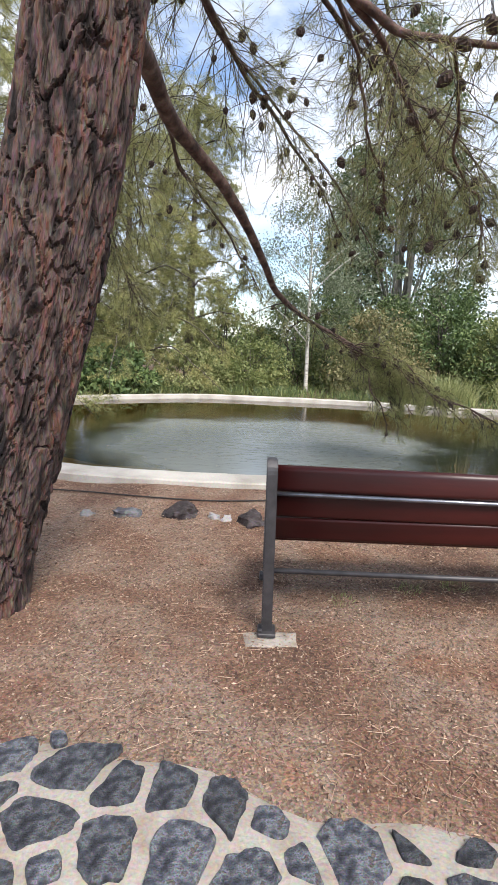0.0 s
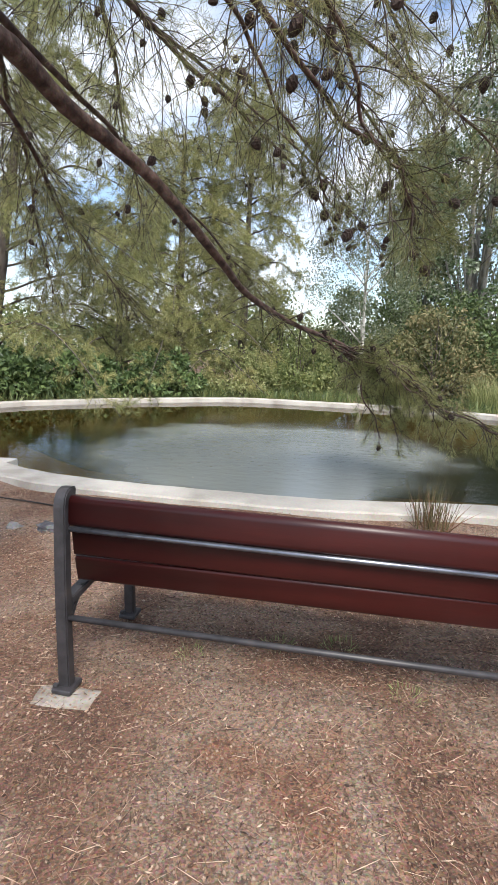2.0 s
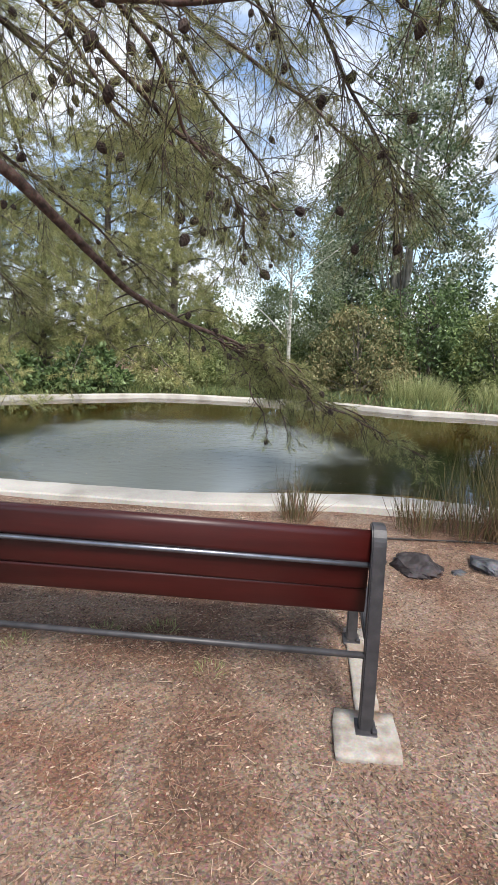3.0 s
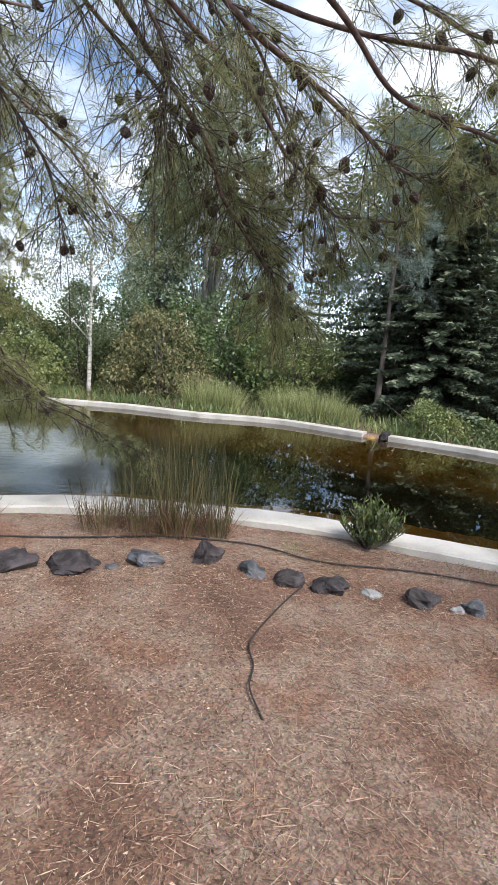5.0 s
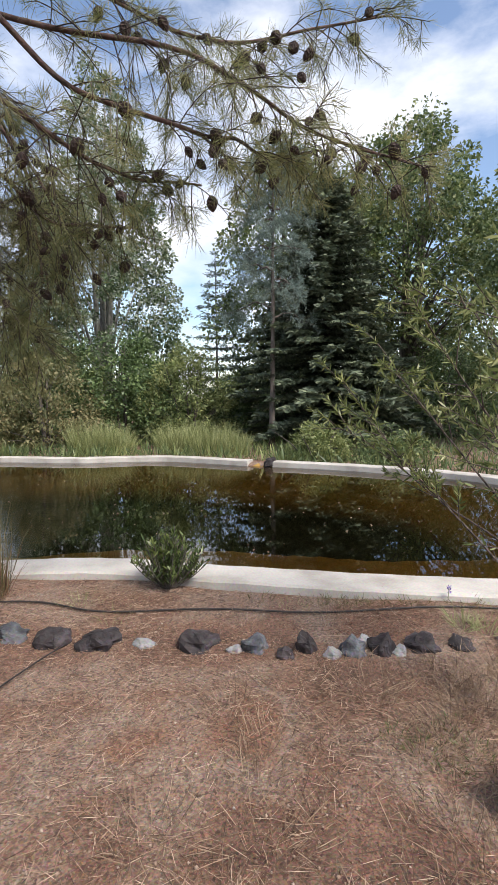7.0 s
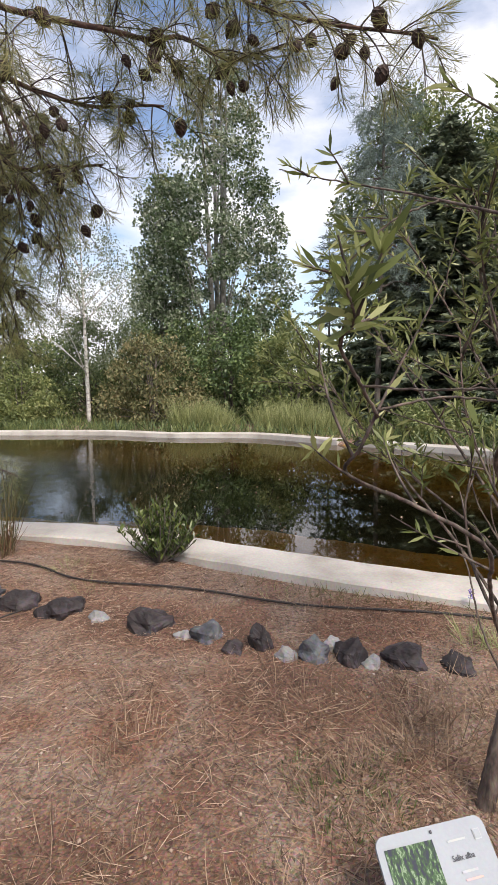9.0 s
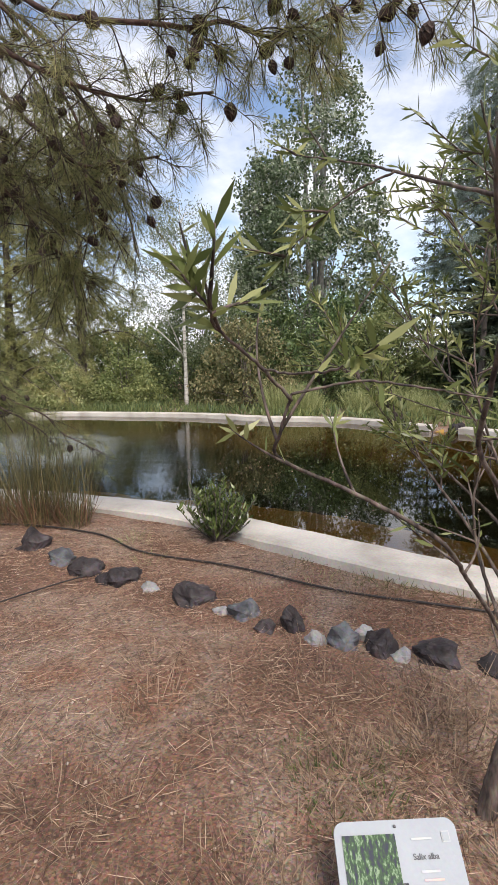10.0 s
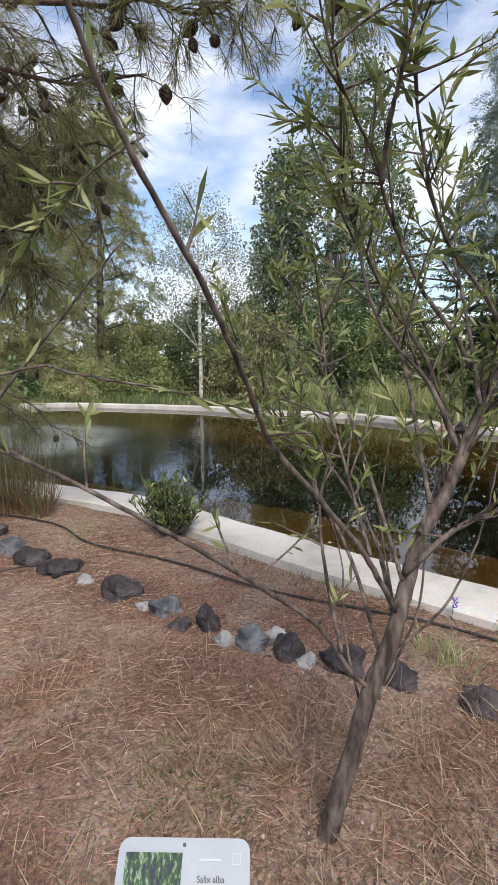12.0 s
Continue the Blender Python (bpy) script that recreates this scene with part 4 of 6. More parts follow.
# high bough over the water
pine_bough(PINE, ((0.1, 1.8, 4.4), (-0.4, 3.2, 4.6), (-0.9, 4.6, 4.3), (-1.3, 5.8, 3.7), (-1.5, 6.6, 3.0)), 0.030, 0.25, 100, 0.85, 105, cones=8, leaf=NEEDLE_PALE)
# thick forked limb over the bench and its hanging twigs
pine_bough(PINE, ((0.05, 1.55, 3.35), (0.55, 1.85, 3.18), (1.04, 2.1, 3.03), (1.39, 2.13, 2.87), (1.72, 2.09, 2.80), (2.3, 2.2, 2.86), (3.0, 2.5, 2.98)), 0.034, 0.35, 30, 0.5, 55, cones=10, wiggle=0.5)
pine_bough(PINE, ((0.95, 2.05, 3.06), (1.25, 2.35, 2.86), (1.55, 2.75, 2.62), (1.85, 3.1, 2.45), (2.1, 3.4, 2.3)), 0.020, 0.2, 28, 0.5, 60, cones=8, wiggle=0.5)
pine_bough(PINE, ((1.5, 2.1, 2.85), (1.62, 2.4, 2.68), (1.78, 2.65, 2.42), (1.92, 2.8, 2.15), (1.98, 2.85, 1.95)), 0.012, 0.2, 28, 0.40, 90, cones=4)
pine_bough(PINE, ((0.9, 2.05, 3.08), (1.1, 2.6, 2.9), (1.3, 3.1, 2.6), (1.42, 3.4, 2.35)), 0.013, 0.3, 20, 0.42, 70, cones=8)
# boughs reaching over the bank
pine_bough(PINE, ((2.6, 2.4, 4.2), (3.6, 2.5, 3.5), (4.08, 2.43, 2.98), (4.58, 2.56, 2.70), (5.07, 2.77, 2.60), (5.5, 2.85, 2.60)), 0.022, 0.3, 56, 0.42, 90, cones=14)
pine_bough(PINE, ((3.2, 2.8, 3.7), (3.9, 2.9, 3.1), (4.4, 2.95, 2.62), (4.75, 3.0, 2.38), (5.15, 2.98, 2.38)), 0.018, 0.35, 30, 0.42, 75, cones=10)
pine_bough(PINE, ((3.2, 3.0, 3.5), (3.8, 3.1, 2.8), (4.1, 3.15, 2.3), (4.35, 3.2, 2.0), (4.5, 3.22, 1.78)), 0.020, 0.3, 64, 0.46, 95, cones=10)
pine_bough(PINE, ((4.0, 2.3, 3.4), (4.7, 2.45, 2.95), (5.33, 2.54, 2.74), (5.75, 2.62, 2.70), (6.1, 2.7, 2.78)), 0.016, 0.3, 36, 0.36, 90, cones=12)
pine_bough(PINE, ((0.45, 1.6, 5.3), (2.2, 2.9, 4.7), (3.4, 3.6, 3.9), (4.1, 3.9, 3.1), (4.45, 4.0, 2.5), (4.55, 4.05, 2.1)), 0.016, 0.3, 40, 0.5, 60, cones=12)
pine_bough(PINE, ((0.45, 1.6, 5.3), (2.6, 3.0, 4.5), (3.9, 3.2, 3.6), (4.4, 3.25, 2.95), (4.55, 3.3, 2.4), (4.58, 3.3, 2.1)), 0.016, 0.35, 34, 0.46, 60, cones=12)
pine_bough(PINE, ((0.3, 1.55, 4.4), (1.0, 2.4, 4.3), (1.8, 3.0, 3.9), (2.4, 3.4, 3.3), (2.75, 3.6, 2.7), (2.9, 3.7, 2.3)), 0.022, 0.2, 95, 0.80, 55, cones=16)
pine_bough(PINE, ((0.35, 1.6, 4.6), (1.4, 2.6, 4.5), (2.6, 3.1, 3.9), (3.4, 3.3, 3.2), (3.9, 3.4, 2.7), (4.15, 3.4, 2.45)), 0.022, 0.2, 128, 0.78, 74, cones=20)
pine_bough(PINE, ((0.4, 1.6, 4.9), (2.0, 2.5, 4.8), (3.3, 3.1, 4.1), (4.1, 3.5, 3.4), (4.5, 3.5, 2.9), (4.7, 3.4, 2.5)), 0.021, 0.25, 128, 0.70, 74, cones=16)
pine_bough(PINE, ((0.4, 1.6, 5.0), (2.5, 3.0, 4.3), (4.2, 2.95, 3.45), (5.2, 2.65, 3.15), (5.7, 2.48, 2.95), (6.2, 2.45, 2.74), (6.7, 2.4, 2.62)), 0.020, 0.4, 60, 0.42, 75, cones=20)
pine_bough(PINE, ((0.45, 1.6, 5.2), (2.4, 2.5, 4.7), (4.0, 2.8, 3.9), (5.2, 2.85, 3.42), (5.9, 2.8, 3.45), (6.6, 2.7, 3.6)), 0.020, 0.4, 64, 0.46, 75, cones=16)
pine_bough(PINE, ((0.25, 1.7, 3.9), (0.6, 3.2, 4.1), (1.2, 4.5, 4.12), (1.9, 5.0, 3.8), (2.6, 5.2, 3.3), (3.1, 5.3, 2.7)), 0.030, 0.25, 100, 0.75, 95, cones=16)
pine_bough(PINE, ((0.05, 1.7, 3.5), (0.0, 2.6, 3.65), (0.2, 3.4, 3.5), (0.6, 4.3, 3.4), (1.2, 5.2, 3.0), (1.7, 5.9, 2.5)), 0.020, 0.2, 60, 0.62, 55, cones=20)
pine_bough(PINE, ((0.3, 1.8, 3.7), (0.9, 2.9, 3.6), (1.4, 3.6, 3.3), (1.8, 4.2, 2.9), (2.0, 4.6, 2.5)), 0.020, 0.3, 64, 0.58, 90, cones=14)
pine_bough(PINE, ((-0.15, 1.6, 3.4), (-0.9, 3.0, 3.6), (-1.6, 4.2, 3.4), (-2.4, 5.5, 2.8), (-3.0, 6.6, 2.1)), 0.032, 0.3, 110, 0.75, 110, cones=8)
pine_bough(PINE, ((-0.2, 1.6, 3.6), (-1.5, 2.8, 3.9), (-2.8, 4.0, 3.6), (-3.9, 5.2, 2.9)), 0.032, 0.3, 90, 0.75, 110, cones=5)
pine_bough(PINE, ((-0.1, 1.7, 3.1), (-0.6, 2.6, 3.0), (-1.0, 3.8, 2.7), (-1.2, 5.0, 2.2), (-1.3, 6.0, 1.7)), 0.026, 0.35, 80, 0.65, 100, cones=8)
pine_bough(PINE, ((1.6, 2.7, 4.4), (2.8, 2.6, 4.0), (3.4, 2.9, 3.5), (3.6, 2.9, 3.0), (3.6, 2.9, 2.75)), 0.018, 0.2, 76, 0.7, 55, cones=14)
pine_bough(PINE, ((0.45, 1.65, 5.4), (0.9, 3.4, 5.2), (1.6, 5.2, 4.6), (2.2, 6.4, 3.9)), 0.042, 0.3, 90, 0.8, 110, cones=10)
pine_bough(PINE, ((0.5, 1.65, 5.8), (2.6, 1.4, 5.6), (4.4, 1.5, 5.0), (5.8, 1.6, 4.4)), 0.05, 0.3, 80, 0.8, 130, cones=4)
pine_bough(PINE, ((0.45, 1.6, 5.6), (1.0, 0.2, 5.6), (1.8, -1.2, 5.1), (2.4, -2.2, 4.5)), 0.05, 0.3, 60, 0.8, 130, cones=2)
pine_bough(PINE, ((0.4, 1.6, 5.3), (-1.0, 0.9, 5.4), (-2.4, 0.2, 4.9), (-3.4, -0.4, 4.3)), 0.05, 0.3, 60, 0.8, 130, cones=2)


def far_pine(label, x, y, height, boughs, reach, low, lean=0.0, r=0.2, per=26, spread_z=0.5, leaf=NEEDLE_PALE):
    tree = thing("pine_tree", label, "tree", (x, y, 0))
    w = Wood()
    w.tube(spline(((0, 0, -0.1), (lean * 0.4, 0, height * 0.4), (lean, 0.1, height)), 20), np.linspace(r, r * 0.25, 20), 12, 0.05)
    part("trunk", w.mesh("trunk", GREY_BARK), tree, "grey-brown bark")
    for k in range(boughs):
        u = (k + rng.random()) / boughs
        z = low + (height - low) * u
        a = k * 2.4 + rng.normal() * 0.3
        n = reach * (1.05 - 0.75 * u) * rng.uniform(0.7, 1.15)
        c, s = math.cos(a), math.sin(a)
        x0 = lean * z / height
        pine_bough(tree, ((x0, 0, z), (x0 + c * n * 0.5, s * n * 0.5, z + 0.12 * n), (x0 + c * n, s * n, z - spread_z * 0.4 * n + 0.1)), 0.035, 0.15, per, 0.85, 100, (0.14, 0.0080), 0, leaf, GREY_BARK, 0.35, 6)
    return tree


far_pine("spreading light green pine beside the pond", -9.0, 11.6, 9.5, 44, 6.2, 1.1, 2.2, 0.26, 36)
far_pine("bushy light green pine behind the pond", -4.6, 15.0, 7.6, 36, 3.5, 0.8, 0.2, 0.2, 30)
far_pine("tall light green pine among the shrubs", -3.0, 16.6, 9.2, 34, 2.7, 2.2, 0.3, 0.18, 30)
far_pine("low spreading pine at the water's edge", -6.2, 14.0, 5.4, 26, 3.8, 0.7, 0.3, 0.15, 28)
far_pine("slender grey-green pine with a bare lower trunk", 9.25, 13.4, 8.2, 14, 1.2, 3.3, 0.1, 0.09, 20, leaf=CEDAR_LEAF)


def leafy_tree(name, label, x, y, height, profile, leaves, size, leaf, bark, r=0.12, clumps=90, clump_r=0.5, low=0.12, droop=0.2, wobble=0.1, category="tree", stems=1, limbs=26, group="", rise=0.9):
    """A tree or bush: trunk, limbs out to clumps, and leaves round the clumps. profile: radius at each height, from low to top."""
    tree = thing(name, label, category, (x, y, 0), 0, group)
    w = Wood()
    for s in range(stems):
        o = rng.normal(scale=0.12 * (stems > 1), size=2)
        top = rng.normal(scale=wobble, size=2) + o * 4
        w.tube(spline(((o[0], o[1], -0.1), (o[0] + top[0] * 0.3, o[1] + top[1] * 0.3, height * 0.45), (top[0], top[1], height * 0.96)), 16), np.linspace(r, r * 0.12, 16), 9, 0.04)
    u = low + (1 - low) * rng.random(clumps * 6) ** 0.9
    rad = np.interp(u, np.linspace(low, 1, len(profile)), profile)
    keep = rng.random(len(u)) < (rad / max(profile)) ** 1.3
    u, rad = u[keep][:clumps], rad[keep][:clumps]
    a = rng.uniform(0, 2 * math.pi, len(u))
    rr = rad * (0.35 + 0.65 * np.sqrt(rng.random(len(u))))
    cen = np.stack([rr * np.cos(a), rr * np.sin(a), u * height], 1)
    for c in cen[:limbs]:
        z0 = max(low * height * 0.8, c[2] - np.hypot(c[0], c[1]) * rise)
        w.tube(spline(((0, 0, z0), (c[0] * 0.5, c[1] * 0.5, (z0 + c[2]) / 2 + 0.1), tuple(c)), 8), np.linspace(r * 0.35, 0.008, 8), 5)
    part("trunk", w.mesh("trunk", bark), tree)
    idx = rng.integers(0, len(cen), leaves)
    scale = clump_r * rng.uniform(0.55, 1.35, len(cen))
    g3 = rng.normal(size=(leaves, 3))
    g3 *= np.minimum(1, 1.5 / np.linalg.norm(g3, axis=1))[:, None]
    g3 = g3 * np.array([1, 1, 0.75])
    pos = cen[idx] + g3 * scale[idx][:, None] * 0.5
    pos[:, 2] = np.maximum(pos[:, 2], 0.03)
    way = unit(g3) * 0.7 + rng.normal(size=(leaves, 3)) * 0.6 + np.array([0, 0, -droop])
    ln = size[0] * rng.uniform(0.65, 1.3, leaves)
    cr = part("crown", blades("crown", pos, way, ln, ln * size[1] / size[0], leaf, 0.25), tree)
    tagged(cr, kind="stuff")
    return tree


leafy_tree("birch_tree", "slender birch with a white trunk and pale fluttering leaves", 1.05, 15.73, 6.4, (0.7, 1.4, 1.7, 1.5, 1.0, 0.3), 15000, (0.060, 0.034), BIRCH_LEAF, BIRCH_BARK, 0.075, 150, 0.55, 0.24, 0.6, limbs=12)
leafy_tree("poplar_tree", "tall dense poplar with silvery green leaves", 4.8, 21.0, 14.2, (1.8, 3.0, 3.1, 2.6, 1.9, 1.2, 0.4), 40000, (0.12, 0.09), POPLAR_LEAF, POPLAR_BARK, 0.16, 420, 0.55, 0.06, 0.2, stems=4, limbs=60, rise=2.6)
leafy_tree("poplar_tree", "smaller poplar with silvery green leaves", 2.7, 20.4, 9.0, (1.0, 1.3, 1.3, 1.0, 0.4), 14000, (0.12, 0.09), POPLAR_LEAF, POPLAR_BARK, 0.11, 180, 0.5, 0.06, 0.2, stems=2, rise=2.6)
leafy_tree("russet_shrub", "rounded shrub with drying russet leaves behind the rim", 3.2, 15.2, 2.5, (1.4, 1.6, 1.3, 0.5), 9000, (0.10, 0.05), RUSSET_LEAF, GREY_BARK, 0.04, 110, 0.4, 0.02, 0.8, category="shrub", stems=4)
leafy_tree("green_shrub", "tall dark green shrub behind the pond", 5.4, 16.6, 3.4, (1.8, 2.0, 1.5, 0.6), 11000, (0.11, 0.07), BUSH_LEAF, GREY_BARK, 0.05, 120, 0.5, 0.02, 0.3, category="shrub", stems=3)
leafy_tree("green_shrub", "feathery light green shrub behind the grasses", 7.2, 15.2, 2.9, (1.3, 1.5, 1.1, 0.4), 9000, (0.13, 0.04), LIME_LEAF, GREY_BARK, 0.04, 100, 0.4, 0.02, 0.4, category="shrub", stems=4)
leafy_tree("green_shrub", "loose green shrub beneath the birch", -0.6, 14.9, 1.9, (1.0, 1.2, 0.9, 0.3), 6500, (0.09, 0.05), LIME_LEAF, GREY_BARK, 0.03, 80, 0.35, 0.02, 0.3, category="shrub", stems=3)
leafy_tree("green_shrub", "low green shrub behind the pond rim", -2.3, 14.3, 1.3, (1.1, 1.1, 0.7, 0.3), 6000, (0.09, 0.05), GRASS, GREY_BARK, 0.03, 80, 0.3, 0.02, 0.2, category="shrub", stems=3)
for x, y, h, leaf, what in ((0.6, 17.6, 3.4, BROAD_LEAF, "loose green shrub in the belt behind the birch"), (2.0, 17.8, 3.2, BROAD_LEAF, "dense green shrub in the belt behind the birch"), (3.9, 17.0, 3.3, BROAD_LEAF, "dense green shrub at the poplar's foot"),
                            (6.3, 18.4, 2.7, BUSH_LEAF, "tall green shrub at the poplar's foot"), (8.6, 16.6, 1.7, BROAD_LEAF, "low green shrub beneath the young conifer"), (-2.0, 17.8, 3.4, LIME_LEAF, "light green shrub between the pines"), (9.9, 16.2, 1.7, BUSH_LEAF, "dark green shrub beside the spruce"), (13.6, 15.6, 2.8, BUSH_LEAF, "dense dark shrub under the grove"), (15.6, 14.4, 3.0, BUSH_LEAF, "dense dark shrub under the grove"), (14.4, 18.6, 4.2, BUSH_LEAF, "tall dark shrub within the grove"), (17.8, 15.5, 3.6, BROAD_LEAF, "tall green shrub within the grove")):
    leafy_tree("green_shrub", what, x, y, h, (1.2, 1.5, 1.3, 0.9, 0.3), 8000, (0.11, 0.06), leaf, GREY_BARK, 0.04, 110, 0.45, 0.02, 0.3, category="shrub", stems=4, group="shrubs behind the pond")
leafy_tree("dark_shrub", "dense dark green shrub at the pond's edge", -4.2, 12.9, 1.15, (0.95, 1.05, 0.8, 0.4), 5500, (0.15, 0.08), BUSH_LEAF, GREY_BARK, 0.03, 60, 0.35, 0.02, 0.1, category="shrub", stems=4, group="dark shrubs by the water")
leafy_tree("dark_shrub", "dense dark green shrub at the pond's edge", -5.9, 12.0, 1.2, (0.95, 1.05, 0.8, 0.4), 5500, (0.15, 0.08), BUSH_LEAF, GREY_BARK, 0.03, 60, 0.35, 0.02, 0.1, category="shrub", stems=4, group="dark shrubs by the water")
leafy_tree("dark_shrub", "dense dark green shrub at the pond's edge", -7.3, 10.9, 1.2, (0.95, 1.05, 0.8, 0.4), 5500, (0.15, 0.08), BUSH_LEAF, GREY_BARK, 0.03, 60, 0.35, 0.02, 0.1, category="shrub", stems=4, group="dark shrubs by the water")
leafy_tree("lime_shrub", "sunlit yellow-green shrub beyond the pond", -9.3, 11.0, 1.7, (0.8, 0.9, 0.6, 0.3), 4500, (0.10, 0.06), LIME_LEAF, GREY_BARK, 0.03, 60, 0.3, 0.02, 0.2, category="shrub", stems=3)
leafy_tree("low_shrub", "low bright green shrub behind the rim", 9.5, 10.6, 0.75, (0.7, 0.75, 0.5, 0.2), 3500, (0.08, 0.045), LIME_LEAF, GREY_BARK, 0.02, 50, 0.25, 0.02, 0.1, category="shrub", stems=4)
leafy_tree("low_shrub", "low green shrub behind the rim", 10.7, 9.5, 0.7, (0.7, 0.75, 0.5, 0.2), 3500, (0.08, 0.045), BROAD_LEAF, GREY_BARK, 0.02, 50, 0.25, 0.02, 0.1, category="shrub", stems=4)
leafy_tree("broadleaf_tree", "tall broadleaf tree with yellowing leaves", 11.6, 18.6, 11.0, (1.6, 2.6, 2.8, 2.4, 1.7, 0.6), 24000, (0.14, 0.085), BROAD_LEAF, GREY_BARK, 0.18, 190, 0.75, 0.15, 0.3, stems=2, limbs=50)
leafy_tree("broadleaf_tree", "spreading broadleaf tree with dark limbs", 16.0, 17.5, 11.5, (1.6, 3.0, 3.5, 3.2, 2.2, 0.8), 38000, (0.15, 0.09), BROAD_LEAF, GREY_BARK, 0.2, 260, 0.8, 0.22, 0.3, stems=3, limbs=60)
leafy_tree("broadleaf_tree", "broadleaf tree at the grove's edge", 17.0, 10.5, 9.0, (1.8, 3.0, 3.0, 2.2, 0.8), 16000, (0.15, 0.09), BROAD_LEAF, GREY_BARK, 0.18, 150, 0.8, 0.15, 0.3, stems=2, limbs=40)


def spruce(name, label, x, y, height, radius, low, leaf, whorls, per, sparse, r=0.14, size=(0.16, 0.05), tilt=-0.25):
    """A conifer in flat whorled tiers."""
    tree = thing(name, label, "tree", (x, y, 0))
    w = Wood()
    w.tube(((0, 0, -0.1), (0.02, 0, height * 0.5), (0, 0, height)), (r, r * 0.6, 0.012), 9)
    base, way = [], []
    for k in range(whorls):
        u = k / (whorls - 1)
        z = low + (height * 0.985 - low) * u
        n = radius * (1 - u) ** 0.66 + 0.12
        m = max(4, int(11 * (1 - u * 0.5)))
        for b in range(m):
            a = 2 * math.pi * (b + rng.random() * 0.6) / m + k
            ln = n * rng.uniform(0.75, 1.12)
            c, s = math.cos(a), math.sin(a)
            q = spline(((0, 0, z), (c * ln * 0.5, s * ln * 0.5, z + tilt * 0.35 * ln), (c * ln, s * ln, z + tilt * ln * 0.6)), 8)
            w.tube(q, np.linspace(0.016, 0.004, 8), 4)
            t = (rng.random(int(per * ln / radius) + 6) ** 0.75) * 6.99
            i = t.astype(int)
            fr = (t - i)[:, None]
            pos = q[i] * (1 - fr) + q[i + 1] * fr
            side = rng.choice((-1, 1), len(t))[:, None] * np.array([-s, c, 0])
            wd = side * rng.uniform(0.5, 1.0, (len(t), 1)) + np.array([c, s, 0]) * 0.6 + rng.normal(scale=sparse, size=(len(t), 3)) + np.array([0, 0, -0.12])
            base.append(pos + side * rng.uniform(0, 0.22, (len(t), 1)) * ln * 0.55 * (1 - t[:, None] / 8) + rng.normal(scale=0.02, size=(len(t), 3)))
            way.append(wd)
    part("trunk", w.mesh("trunk", GREY_BARK), tree)
    base = np.vstack(base)
    ln = size[0] * rng.uniform(0.7, 1.3, len(base))
    tagged(part("crown", blades("crown", base, np.vstack(way), ln, ln * size[1] / size[0], leaf, 0.1), tree), kind="stuff")


spruce("spruce_tree", "dense dark spruce in layered tiers", 11.35, 14.5, 8.2, 3.0, 0.75, SPRUCE_LEAF, 34, 520, 0.22, 0.16, (0.19, 0.07), -0.2)
spruce("cedar_tree", "young grey-green conifer with a thin spire", 8.98, 19.65, 7.05, 1.5, 0.5, CEDAR_LEAF, 17, 75, 0.4, 0.06, (0.15, 0.03), 0.12)


def grass_clump(label, x, y, n, height, radius, leaf, width=0.012, name="grass_clump", flop=0.35, group="", z=0.0):
    a = rng.uniform(0, 6.283, n)
    rr = radius * 0.45 * np.sqrt(rng.random(n))
    base = np.stack([rr * np.cos(a), rr * np.sin(a), np.full(n, -0.01)], 1)
    way = np.stack([np.cos(a) * rng.uniform(0, flop * 1.6, n), np.sin(a) * rng.uniform(0, flop * 1.6, n), np.ones(n)], 1) + rng.normal(scale=0.08, size=(n, 3))
    ln = height * rng.uniform(0.5, 1.1, n)
    ob = new(name, blades(name, base, way, ln, width, leaf, 0.1, 0.18))
    ob.matrix_world = pose(x, y, float(ground_height(x, y)))
    return tagged(ob, label, "grass", group, "stuff")


for x, y, h, r in ((4.5, 13.4, 1.0, 1.2), (5.0, 13.2, 0.8, 0.9), (6.6, 13.1, 0.85, 1.1), (7.3, 12.6, 0.9, 1.3), (7.9, 12.1, 0.6, 0.7)):
    grass_clump("pale green ornamental grass behind the rim", x, y, 900, h, r, GRASS, 0.008, group="grasses behind the rim")
for x, y, h, r in ((-3.0, 13.5, 0.45, 1.2), (-1.2, 13.5, 0.4, 1.2), (0.2, 13.4, 0.4, 1.2), (2.4, 13.2, 0.35, 1.2), (8.9, 10.6, 0.35, 0.9)):
    grass_clump("short rough grass along the far rim", x, y, 450, h, r, BROAD_LEAF, 0.010, group="rough grass along the far rim")

# undergrowth behind the far rim
n = 52000
k = rng.integers(0, len(inner), n)
d = 0.38 + 15.0 * rng.random(n) ** 1.5
pos = np.column_stack([inner[k] + pond_out[k] * d[:, None] + rng.normal(scale=0.25, size=(n, 2)), rng.random(n) * 0.05])
clear = (pond_depth(pos[:, 0], pos[:, 1]) < -0.36) & ((pos[:, 1] > 6.5) | (pos[:, 0] > 9))
pos = pos[clear]
n = len(pos)
tagged(new("undergrowth", blades("undergrowth", pos, rng.normal(scale=0.5, size=(n, 3)) + np.array([0, 0, 1]), rng.uniform(0.10, 0.42, n), rng.uniform(0.010, 0.034, n), BROAD_LEAF, 0.2, 0.2)), "low green undergrowth beyond the pond", "undergrowth", kind="stuff")

